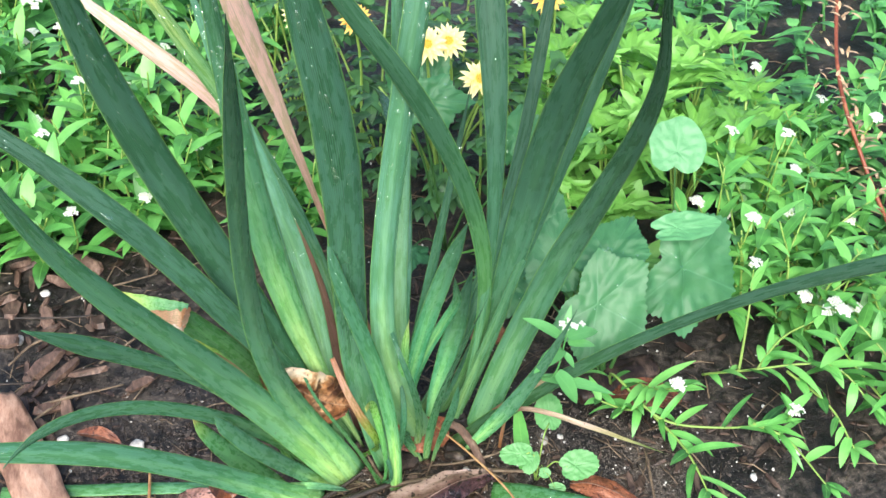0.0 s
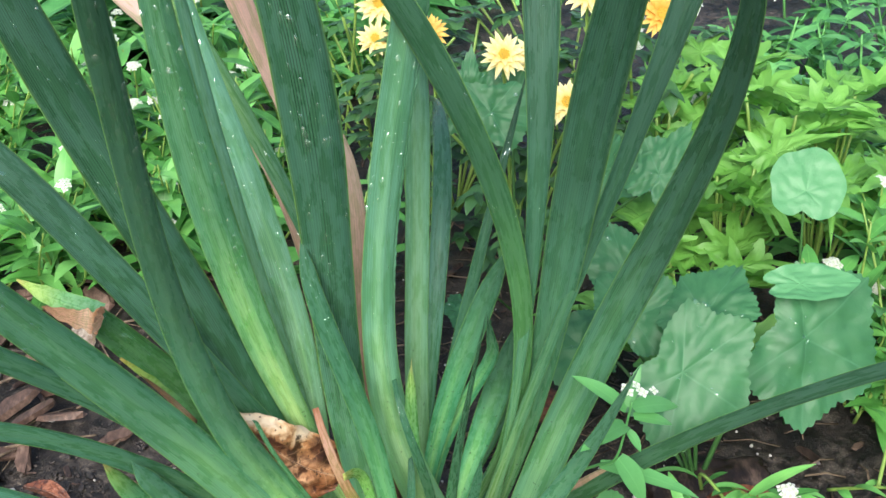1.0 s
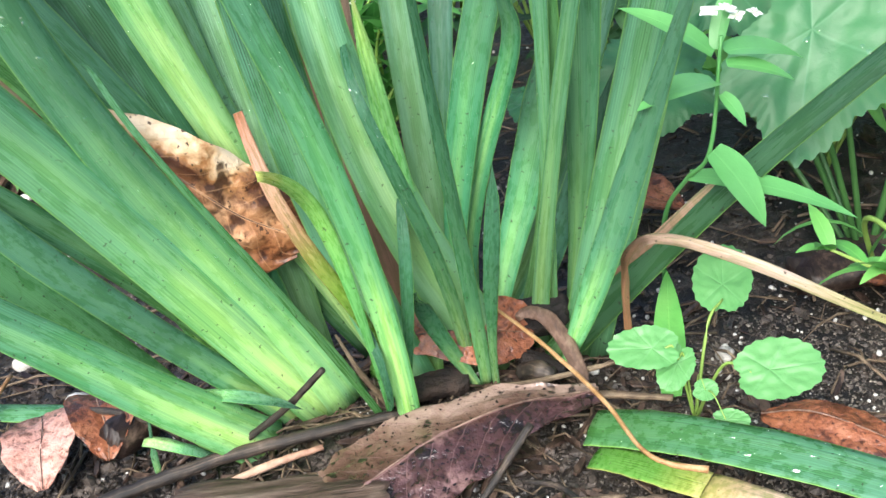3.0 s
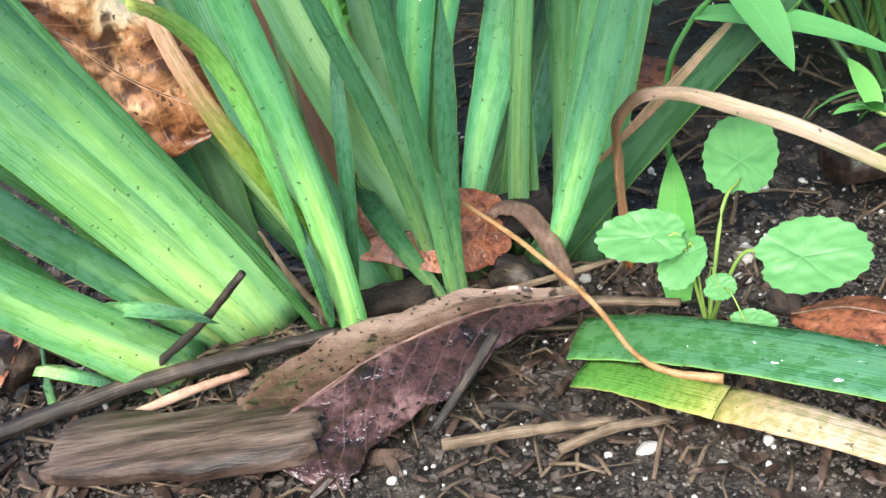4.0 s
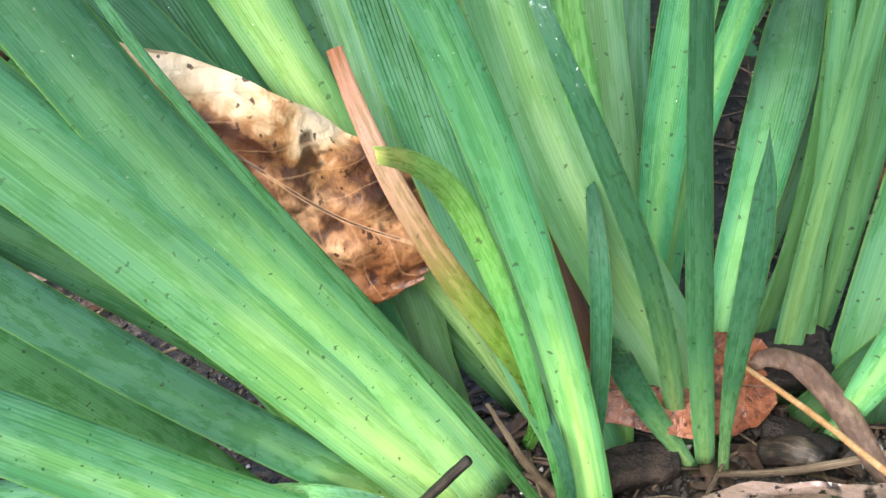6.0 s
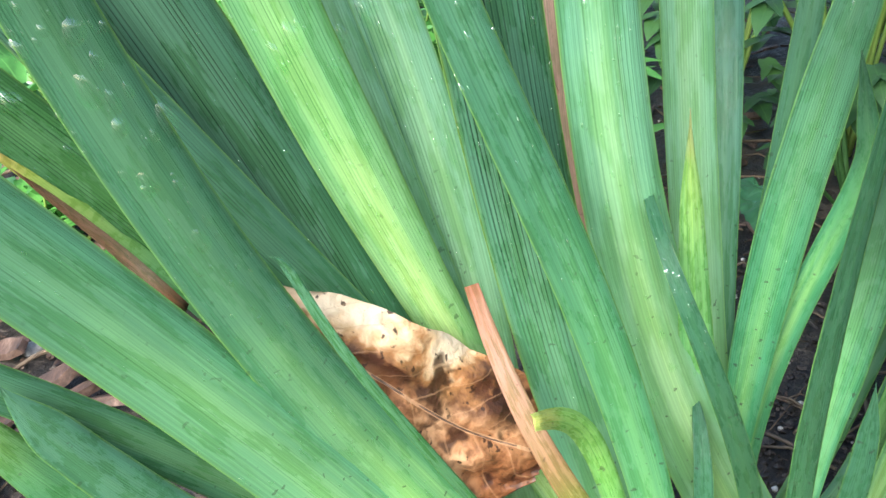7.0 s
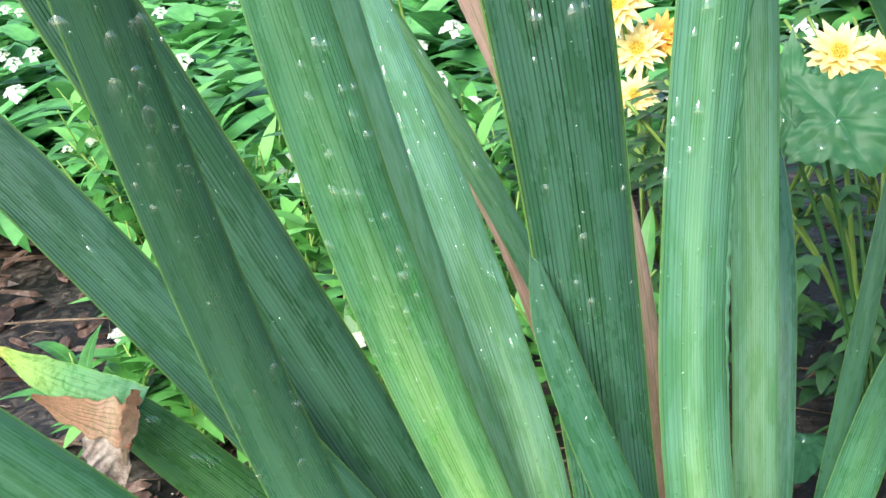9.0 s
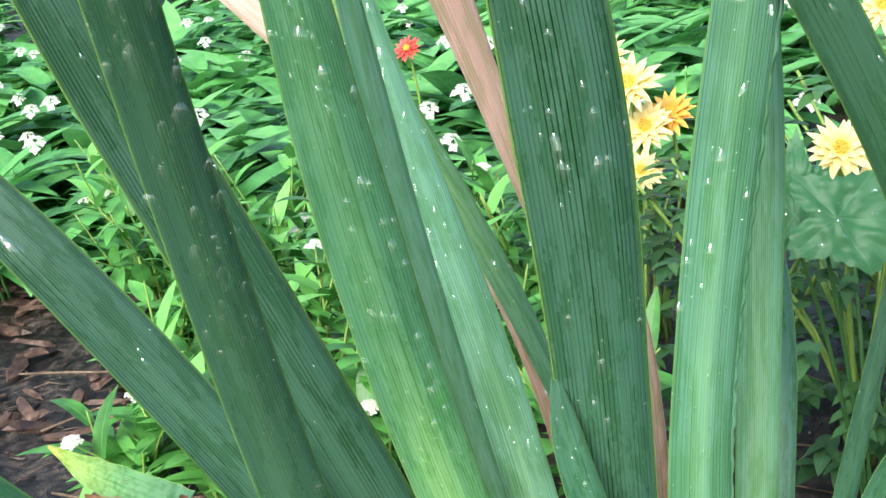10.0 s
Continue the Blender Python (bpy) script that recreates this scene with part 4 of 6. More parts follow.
strap("leaf", ((-0.0529, -0.0095, -0.0035), (-0.1012, -0.0657, 0.0830), (-0.1482, -0.0903, 0.1686), (-0.2346, -0.1244, 0.2236)), (0.0230, 0.0165, 0.0135, 0.0153), iris, LOWLEAF, tip=False, keel=0.2, key="EE")
strap("leaf", ((-0.0434, 0.008, -0.0023), (-0.0767, -0.0346, 0.0704), (-0.1131, -0.0585, 0.1317), (-0.1232, -0.063, 0.1648)), (0.0108, 0.0130, 0.0145, 0.0080), iris, LOWLEAF, key="FF")
strap("leaf", ((-0.072, -0.0068, -0.0032), (-0.1013, -0.0242, 0.0707), (-0.1306, -0.0493, 0.123), (-0.1377, -0.0637, 0.1694)), (0.0150, 0.0180, 0.0165, 0.0030), iris, LOWTIP, label="leaf with a yellowing damaged tip", key="GG")
strap("leaf", ((0.0319, 0.0236, -0.0029), (0.0362, -0.0206, 0.1006), (0.0081, -0.0595, 0.1576), (0.0117, 0.0099, 0.1662)), (0.0057, 0.0075, 0.0045, 0.0020), iris, YOUNG, key="G")
strap("leaf", ((0.0148, 0.0268, -0.0030), (0.0233, 0.0258, 0.0581), (0.0188, 0.0004, 0.1187), (0.0203, -0.0299, 0.1896)), (0.0100, 0.0110, 0.0112, 0.0021), iris, TIPPED, key="F")
strap("leaf", ((0.0429, 0.0083, -0.0031), (0.0448, -0.0102, 0.0499), (0.0530, -0.0301, 0.0832), (0.0571, -0.0253, 0.1152)), (0.0020, 0.0045, 0.0111, 0.0020), iris, YOUNG, key="H")
strap("leaf", ((0.0387, 0.0131, -0.0032), (0.0402, -0.0002, 0.0573), (0.0407, -0.0400, 0.1260), (0.0431, -0.0877, 0.2057)), (0.0052, 0.0092, 0.0042, 0.0032), iris, YOUNG, tip=False, key="I")
strap("leaf", ((0.0442, 0.0298, -0.0031), (0.0492, 0.0432, 0.0339), (0.0677, 0.0566, 0.0588), (0.0806, 0.0603, 0.1033)), (0.0031, 0.0108, 0.0159, 0.0195), iris, SHOOT, tip=False, key="R1")
strap("leaf", ((0.0324, 0.0625, -0.0026), (0.0409, 0.0571, 0.0871), (0.0775, 0.0379, 0.1296), (0.0712, 0.0297, 0.1532)), (0.0083, 0.0091, 0.0090, 0.0077), iris, SHOOT, tip=False, key="R2")
strap("leaf", ((0.0466, 0.057, -0.0032), (0.0706, 0.0508, 0.0144), (0.0792, 0.053, 0.0445), (0.0964, 0.0569, 0.0787)), (0.0089, 0.0099, 0.0109, 0.0114), iris, GREEN, tip=False, key="R3")
strap("leaf", ((0.0469, 0.0666, -0.0031), (0.1108, 0.072, 0.1007), (0.1419, 0.0974, 0.2102), (0.1722, 0.1321, 0.3249)), (0.0098, 0.0099, 0.0103, 0.0115), iris, GREEN, tip=False, key="Q")
strap("dead_leaf", ((-0.0057, 0.0616, -0.0031), (-0.0199, 0.0928, 0.0878), (-0.0304, 0.1136, 0.1677), (-0.0394, 0.1261, 0.2353), (-0.0685, 0.1334, 0.2793), (-0.1218, 0.1574, 0.3245)), (0.0115, 0.0099, 0.0054, 0.0151), iris, STRAW, tip=False, label="dead pinkish straw-coloured leaf", key="DL1")
strap("dead_leaf", ((0.0374, 0.0652, -0.0030), (0.0094, 0.0863, 0.0863), (-0.0135, 0.0989, 0.1746), (-0.0303, 0.0997, 0.2581), (-0.0493, 0.0837, 0.3306), (-0.0656, 0.0520, 0.3996)), (0.0020, 0.0020, 0.0020, 0.0209), iris, STRAW, tip=False, label="dead pale straw-coloured leaf", key="DL2")
strap("dead_leaf", ((0.0096, 0.0622, -0.0026), (-0.0181, 0.0742, 0.123), (0.0128, 0.092, 0.201), (-0.011, 0.1601, 0.2472)), (0.0158, 0.0177, 0.0158, 0.0042), iris, STRAW_BROWN, label="dead pale straw-coloured leaf", key="DL3")
strap("leaf", ((-0.0125, 0.0304, -0.0016), (0.0109, -0.0203, 0.0622), (-0.0185, -0.0415, 0.0811), (-0.0330, -0.0021, 0.1416)), (0.0043, 0.0055, 0.0087, 0.0037), iris, OLD, cut=True, label="broken stub of a leaf, brown above and yellow-green below", key="ST")
strap("leaf", ((-0.0022, -0.0036, -0.0029), (0.0016, -0.0317, 0.0429), (-0.0018, -0.0270, 0.0716), (-0.0085, -0.0124, 0.0952), (-0.0060, -0.0247, 0.1184), (-0.0196, -0.0568, 0.1368)), (0.0020, 0.0020, 0.0103, 0.0036), iris, CURL, cut=True, label="short leaf with its yellow tip curled over", key="CU")
strap("leaf", ((-0.0038, -0.0071, -0.0027), (-0.0230, -0.0477, 0.0920), (-0.0479, -0.0582, 0.1435), (-0.0627, -0.0614, 0.1691), (-0.0561, -0.0607, 0.1817), (-0.0617, -0.0662, 0.1864)), (0.0032, 0.0024, 0.0022, 0.0020), iris, LYING, label="thin thread-like green leaf", key="TH")
strap("leaf", ((0.0034, 0.0015, -0.0030), (0.0163, -0.0127, 0.0515), (0.0190, -0.0169, 0.0844), (0.0191, 0.0098, 0.0991)), (0.0027, 0.0045, 0.0085, 0.0012), iris, YOUNG, key="S1")
strap("leaf", ((-0.0046, 0.0099, -0.0029), (0.0008, -0.0268, 0.0112), (0.0071, -0.0328, 0.0335), (-0.0048, -0.0134, 0.0564)), (0.0038, 0.0028, 0.0023, 0.0047), iris, YOUNG, key="S2")
strap("leaf", ((0.0353, 0.0125, -0.0029), (0.0198, 0.0098, 0.0318), (0.0172, 0.0027, 0.0494), (0.0201, -0.0178, 0.0630)), (0.0032, 0.0094, 0.0096, 0.0020), iris, YOUNG, key="S3")
strap("leaf", ((0.1008, 0.0081, -0.0025), (0.1016, -0.0054, 0.0506), (0.0949, -0.0199, 0.0779), (0.1038, -0.0307, 0.0875), (0.1278, -0.0388, 0.0775), (0.1657, -0.0415, 0.0520)), (0.0020, 0.0037, 0.0038, 0.0051), iris, TANBAND, tip=False, keel=0.3, wave=0.003, label="dry tan leaf curling over like a ribbon", key="BAND")

# folded, broken end of one leaf: green outside, torn brown papery inside, and the split edge below


def torn_strip(name, line, halves, material, label, ragged=0.25, seed=1, cup=0.0):
    """A thin torn piece of leaf along a line: uneven edges, crumpled face, real thickness."""
    path = smooth_path(line, 8)
    k = len(path)
    verts, uvs, faces = [], [], []
    cols = 7
    for i, c in enumerate(path):
        t = (path[min(i + 1, k - 1)] - path[max(i - 1, 0)]).normalized()
        f = VIEWPOINT - c
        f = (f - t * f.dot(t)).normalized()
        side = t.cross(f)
        q = i / (k - 1) * (len(halves) - 1)
        j = min(len(halves) - 2, int(q))
        half = halves[j] + (halves[j + 1] - halves[j]) * (q - j)
        for m in range(cols):
            w = 2 * m / (cols - 1) - 1
            edge = half * (1 + ragged * (noise.noise(Vector((i * 0.31, w * 3, seed))) + 0.35 * noise.noise(Vector((i * 0.83, w * 3, seed + 4)))))
            verts.append(c + side * (w * edge) + f * (0.25 * half * noise.noise(Vector((i * 0.35, w * 1.5, seed + 7))) + cup * half * w * w))
            uvs.append((0.5 + w / 2, i / (k - 1)))
    for i in range(k - 1):
        for m in range(cols - 1):
            a = i * cols + m
            faces.append((a, a + 1, a + cols + 1, a + cols))
    n = len(verts)
    verts += [v + Vector((0, 0.0005, -0.0003)) for v in verts]
    uvs += uvs
    faces += [tuple(n + v for v in reversed(q)) for q in faces]
    return link(name, mesh_from(name, verts, faces, uvs), material, iris, label)


torn_strip("folded_end", ((-0.1286, -0.0410, 0.2389), (-0.1357, -0.0400, 0.2418), (-0.1467, -0.0370, 0.2453), (-0.1562, -0.0330, 0.2483), (-0.1685, -0.0270, 0.2535)), (0.0052, 0.0054, 0.0050, 0.0040, 0.0004), FOLDED, "yellowing end of a leaf bent away at a crease", 0.06, 3, -0.3)
torn_strip("dry_crease", ((-0.1297, -0.0440, 0.2361), (-0.1365, -0.0430, 0.2375), (-0.1459, -0.0410, 0.2399), (-0.1567, -0.0370, 0.2433)), (0.0060, 0.0052, 0.0034, 0.0004), TORN, "torn brown papery crease", 0.35, 5)
torn_strip("dry_tear", ((-0.1263, -0.0460, 0.2462), (-0.1282, -0.0460, 0.2419), (-0.1303, -0.0460, 0.2368), (-0.1324, -0.0460, 0.2316), (-0.1338, -0.0460, 0.2263)), (0.0010, 0.0018, 0.0020, 0.0012, 0.0003), STRAW_BROWN, "dark dried edge of a tear", 0.6, 8)
torn_strip("dry_flap", ((-0.1427, -0.0440, 0.2344), (-0.1403, -0.0440, 0.2313), (-0.1382, -0.0440, 0.2282), (-0.1369, -0.0440, 0.2243), (-0.1370, -0.0440, 0.2195)), (0.0012, 0.0044, 0.0050, 0.0030, 0.0006), PAPER, "pale dry torn flap", 0.35, 11, 0.4)
strap("dry_seam", ((-0.0950, -0.0285, 0.1590), (-0.1010, -0.0310, 0.1715), (-0.1075, -0.0345, 0.1850), (-0.1160, -0.0425, 0.2030)), (0.0026, 0.0036, 0.0028, 0.0008), iris, TORN, "split brown edge of a leaf", keel=0.5, n=16)


def edge_strip(key, u0, u1, side, wide, material, name, label):
    """A dried strip along one edge of a leaf, just proud of it."""
    grid = SURFACES[key]
    n = len(grid) - 1
    verts, uvs, faces = [], [], []
    rows = range(int(u0 * n), int(u1 * n) + 1)
    for k, i in enumerate(rows):
        row, f = grid[i]
        q = k / (len(rows) - 1)
        edge, inner = (row[0], row[3]) if side < 0 else (row[-1], row[3])
        w = wide * math.sin(math.pi * (0.06 + 0.88 * q)) * (1 + 0.3 * noise.noise(Vector((k * 0.6, 2.0, side))))
        out = (edge - inner).normalized()
        for a in (0.0006, -w * 0.5, -w):
            verts.append(edge + out * a + f * (0.0007 if a > -w else 0.0003))
            uvs.append((0.5 + a * 40, q))
        if k:
            b = 3 * k
            faces += [(b - 3, b - 2, b + 1, b), (b - 2, b - 1, b + 2, b + 1)]
    return link(name, mesh_from(name, verts, faces, uvs), material, iris, label)


edge_strip("Y", 0.10, 0.24, -1, 0.0035, STRAW_BROWN, "dry_edge", "dried tan edge of a leaf")
edge_strip("AA", 0.45, 0.80, -1, 0.004, FOLDED, "yellow_edge", "yellowing edge of a leaf")
strap("curled_scrap", ((-0.0940, -0.0100, 0.0260), (-0.0720, -0.0160, 0.0340), (-0.0510, -0.0250, 0.0340), (-0.0320, -0.0290, 0.0260)), (0.0025, 0.0065, 0.0065, 0.0020), iris, PALE, "short pale leaf curled over the base", keel=-0.35, n=18, wave=0.003)


def ruffled_edge(key, u0, u1, side, wide, material, label):
    """A finely crimped rim along one edge of a leaf."""
    grid = SURFACES[key]
    n = len(grid) - 1
    steps = 230
    verts, uvs, faces = [], [], []
    for k in range(steps + 1):
        q = k / steps
        s = (u0 + (u1 - u0) * q) * n
        i = min(n - 1, int(s))
        w = s - i
        (r0, f0), (r1, f1) = grid[i], grid[i + 1]
        edge = r0[-1 if side > 0 else 0].lerp(r1[-1 if side > 0 else 0], w)
        inner = r0[3].lerp(r1[3], w)
        f = f0.lerp(f1, w).normalized()
        out = (edge - inner).normalized()
        fade = min(1.0, 8 * q, 8 * (1 - q))
        crimp = fade * (0.00028 * math.sin(k * 0.95 + 1.7 * noise.noise(Vector((k * 0.05, 1.0, 4.0)))) + 0.0005 * noise.noise(Vector((k * 0.23, 7.0, 1.0))))
        for a, h in ((-wide * 0.8, 0.0004), (-wide * 0.2, 0.0007 + crimp), (wide * 0.35, 0.0004 + crimp * 1.6)):
            verts.append(edge + out * (a * fade + crimp * 0.5) + f * h)
            uvs.append((0.5 + a * 30, u0 + (u1 - u0) * q))
        if k:
            b = 3 * k
            faces += [(b - 3, b - 2, b + 1, b), (b - 2, b - 1, b + 2, b + 1)]
    return link("ruffled_edge", mesh_from("ruffled_edge", verts, faces, uvs), material, iris, label)


ruffled_edge("L", 0.33, 0.72, 1, 0.0009, GREEN, "crimped pale rim of a leaf")


# ---- dead leaf caught between the iris leaves ----
fallen_leaf("caught_leaf", ((-0.086, -0.026, 0.160), (-0.0632, -0.0150, 0.131), (-0.0430, -0.0040, 0.102), (-0.022, 0.006, 0.083)), 0.023, 0.019, BROWN_LEAF,
            "curled tan and brown dead leaf caught among iris leaves", "dead leaf", lift=0.10, curl=0.35, up=(0.4, -0.9, 0.1), seed=7, ragged=0.16, blunt=0.25, crumple=1.6, n=36, m=14)

# ---- fallen leaves on the soil ----
fallen_leaf("fallen_leaf", ((0.0835, -0.0310, 0.016), (0.050, -0.037, 0.019), (0.020, -0.048, 0.017), (-0.004, -0.060, 0.012), (-0.019, -0.070, 0.008)), 0.025, 0.027, PURPLE_LEAF,
            "glossy purple-brown fallen leaf folded along its midrib", "dead leaf", lift=(0.02, -0.42), seed=3, ragged=0.22, peak=1.35, blunt=0.30, n=40)
fallen_leaf("fallen_leaf", ((0.002, 0.016, 0.024), (0.020, 0.017, 0.025), (0.040, 0.019, 0.021), (0.062, 0.024, 0.013)), 0.014, 0.016, RUST_LEAF,
            "rust-brown dead leaf standing behind the iris shoots", "dead leaf", lift=0.10, up=(0.0, -0.85, 0.5), seed=11, ragged=0.2, blunt=0.2)
fallen_leaf("fallen_leaf", ((-0.158, 0.018, 0.012), (-0.150, 0.000, 0.018), (-0.146, -0.018, 0.016), (-0.142, -0.034, 0.010)), 0.016, 0.016, PINK_LEAF,
            "pinkish brown fallen leaf on wet soil", "dead leaf", lift=0.2, seed=13, ragged=0.12)
fallen_leaf("fallen_leaf", ((-0.132, 0.022, 0.016), (-0.126, 0.006, 0.022), (-0.120, -0.008, 0.016), (-0.118, -0.020, 0.010)), 0.013, 0.013, RUST_LEAF,
            "curled rust-brown fallen leaf beside a twig", "dead leaf", lift=0.5, seed=17, ragged=0.12)
fallen_leaf("fallen_leaf", ((0.140, -0.056, 0.012), (0.155, -0.064, 0.016), (0.172, -0.077, 0.014), (0.190, -0.092, 0.008)), 0.012, 0.013, RUST_LEAF,
            "reddish brown fallen leaf on the soil", "dead leaf", lift=-0.25, seed=19)
fallen_leaf("fallen_leaf", ((-0.240, 0.110, 0.010), (-0.222, 0.098, 0.014), (-0.205, 0.088, 0.010)), 0.006, 0.007, RUST_LEAF,
            "small curled brown leaf on the mulch", "dead leaf", lift=0.5, seed=23)
fallen_leaf("fallen_leaf", ((0.100, 0.150, 0.016), (0.120, 0.135, 0.020), (0.145, 0.120, 0.014)), 0.02, 0.02, RUST_LEAF,
            "dull brown dead leaf under the herbs", "dead leaf", lift=0.2, seed=29)
fallen_leaf("fallen_leaf", ((0.205, 0.030, 0.012), (0.235, 0.020, 0.016), (0.265, 0.008, 0.012)), 0.02, 0.018, RUST_LEAF,
            "dark brown dead leaf under the herbs", "dead leaf", lift=0.15, seed=31)

# ---- cut iris leaves lying flat ----
UPWARD = Vector((0.05, -0.6, 3.0))
flat = empty("lying_leaf", (0.075, -0.05, 0.006), "fallen green iris leaf lying flat on the soil", "leaf")
strap("blade", ((0.078, -0.046, 0.010), (0.106, -0.061, 0.015), (0.140, -0.080, 0.016), (0.200, -0.126, 0.010)), (0.019, 0.021, 0.021, 0.018), flat, LYING, face=UPWARD, keel=0.05, n=24, cut=True, key="lie1")
flat = empty("lying_leaf", (0.075, -0.06, 0.004), "cut iris leaf with a yellow and brown dying half", "leaf")
strap("blade", ((0.077, -0.059, 0.006), (0.088, -0.067, 0.009), (0.100, -0.078, 0.009), (0.113, -0.087, 0.008)), (0.012, 0.013, 0.013, 0.013), flat, LYING_YELLOW, face=UPWARD, keel=0.05, n=14, cut=True)
strap("dry_end", ((0.1135, -0.0873, 0.008), (0.126, -0.097, 0.009), (0.144, -0.111, 0.008), (0.170, -0.132, 0.005)), (0.013, 0.013, 0.012, 0.008), flat, DRYEND, "dried tan end", face=UPWARD, keel=0.1, n=16)
flat = empty("lying_leaf", (-0.2, 0.035, 0.005), "straight green iris leaf lying on the soil", "leaf")
strap("blade", ((-0.300, 0.058, 0.010), (-0.230, 0.043, 0.009), (-0.165, 0.028, 0.009), (-0.100, 0.012, 0.007)), (0.011, 0.0112, 0.0112, 0.010), flat, LYING, face=UPWARD, keel=0.12, n=22, cut=True, key="lie3")
flat = empty("lying_leaf", (-0.09, -0.02, 0.004), "short cut stump of a green leaf", "leaf")
strap("blade", ((-0.104, -0.012, 0.011), (-0.094, -0.017, 0.012), (-0.084, -0.022, 0.011), (-0.074, -0.027, 0.009)), (0.006, 0.007, 0.006, 0.004), flat, PALE, face=UPWARD, keel=0.25, n=10, cut=True)


# ---- twigs, straws and the orange stalk ----
def twig(name, pts, radii, material, label, category="twig", knots=0.25, seed=0):
    path = smooth_path(pts, 7)
    rng = random.Random(seed)
    n = len(path)
    rad = []
    for i in range(n):
        t = i / (n - 1) * (len(radii) - 1)
        a = radii[int(t)] + (radii[min(len(radii) - 1, int(t) + 1)] - radii[int(t)]) * (t - int(t))
        rad.append(a * (1 + knots * noise.noise(Vector((i * 0.7, seed, 0)))))
    path = [p + Vector((rng.uniform(-1, 1), rng.uniform(-1, 1), rng.uniform(-1, 1))) * radii[0] * 0.08 for p in path]
    s = Soup()
    tube(s, path, rad, 8)
    return tagged(s.object(name, material), label, category)


twig("twig", ((-0.130, -0.050, 0.006), (-0.100, -0.037, 0.007), (-0.066, -0.027, 0.008), (-0.030, -0.020, 0.008), (0.004, -0.014, 0.007)), (0.0030, 0.0030, 0.0028, 0.0022), TWIG, "long dark weathered twig on the soil", seed=1)
twig("straw", ((0.000, -0.0145, 0.006), (0.030, -0.0165, 0.007), (0.060, -0.0190, 0.0075), (0.085, -0.0215, 0.007), (0.112, -0.028, 0.005)), (0.0019, 0.0022, 0.0020, 0.0014), DRYSTRAW, "pale split dry stem on the soil", seed=2)
twig("straw", ((-0.072, -0.044, 0.005), (-0.048, -0.034, 0.006), (-0.028, -0.029, 0.007)), (0.0014, 0.0018, 0.0012), SHELLWOOD, "short pale brown stem beside the twig", seed=3)
twig("stick", ((-0.060, -0.020, 0.010), (-0.040, -0.023, 0.024), (-0.021, -0.026, 0.041)), (0.0016, 0.0015, 0.0014), TWIG, "thin brown stick leaning on the iris leaves", seed=4)
twig("stick", ((-0.0014, -0.0064, 0.0060), (-0.0088, -0.0160, 0.0309), (-0.0148, -0.0160, 0.0497)), (0.0015, 0.0012, 0.0005), DRYSTRAW, "pale dry stick leaning at the iris base", seed=5)
twig("stick", ((0.034, -0.079, 0.008), (0.045, -0.070, 0.017), (0.056, -0.061, 0.026)), (0.0012, 0.0015, 0.0016), TWIG, "short broken twig on a fallen leaf", seed=6)
twig("straw", ((0.036, -0.082, 0.005), (0.060, -0.083, 0.006), (0.085, -0.083, 0.005)), (0.0018, 0.0018, 0.0014), DRYSTRAW, "flat dry straw on the soil", seed=7)
twig("straw", ((0.068, -0.091, 0.004), (0.083, -0.088, 0.006), (0.099, -0.085, 0.004)), (0.0015, 0.0016, 0.0014), DRYSTRAW, "flat dry straw on the soil", seed=8)
twig("straw", ((0.050, -0.066, 0.005), (0.062, -0.073, 0.006), (0.070, -0.083, 0.005)), (0.0010, 0.0012, 0.0010), TWIG, "thin dark straw on the soil", seed=9)
twig("leaf_stalk", ((0.048, 0.016, 0.032), (0.065, -0.016, 0.031), (0.083, -0.056, 0.029), (0.092, -0.083, 0.026), (0.100, -0.092, 0.024), (0.113, -0.096, 0.022)), (0.0007, 0.0009, 0.0009, 0.0008, 0.0010, 0.0014), STALK, "long curved orange-brown leaf stalk", "stalk", 0.1, 10)
twig("twig", ((-0.146, 0.006, 0.018), (-0.124, 0.000, 0.022), (-0.100, -0.006, 0.016), (-0.088, -0.012, 0.012)), (0.0011, 0.0016, 0.0022, 0.0030), TWIG, "forked grey twig over brown leaves", seed=11)
twig("twig", ((-0.150, -0.030, 0.006), (-0.136, -0.012, 0.016), (-0.120, 0.004, 0.020)), (0.0008, 0.0010, 0.0012), TWIG, "thin forked twig over brown leaves", seed=12)
twig("stick", ((-0.190, -0.010, 0.006), (-0.185, 0.022, 0.014), (-0.182, 0.052, 0.016)), (0.0014, 0.0013, 0.0010), STALK, "thin orange-brown stick across a green leaf", seed=13)
twig("straw", ((-0.245, 0.006, 0.004), (-0.222, 0.004, 0.006), (-0.200, 0.000, 0.005)), (0.0012, 0.0013, 0.0010), DRYSTRAW, "grey dry straw on the soil", seed=14)
twig("straw", ((0.040, -0.002, 0.006), (0.060, -0.008, 0.009), (0.085, -0.012, 0.014), (0.100, -0.010, 0.016)), (0.0008, 0.0012, 0.0012, 0.0009), DRYSTRAW, "thin pale stem lying by the iris", seed=15)
twig("twig", ((0.055, 0.005, 0.006), (0.062, -0.002, 0.010), (0.068, -0.006, 0.008)), (0.004, 0.0045, 0.003), TWIG, "stubby dark bark twig at the iris base", seed=16)
rng = random.Random(42)
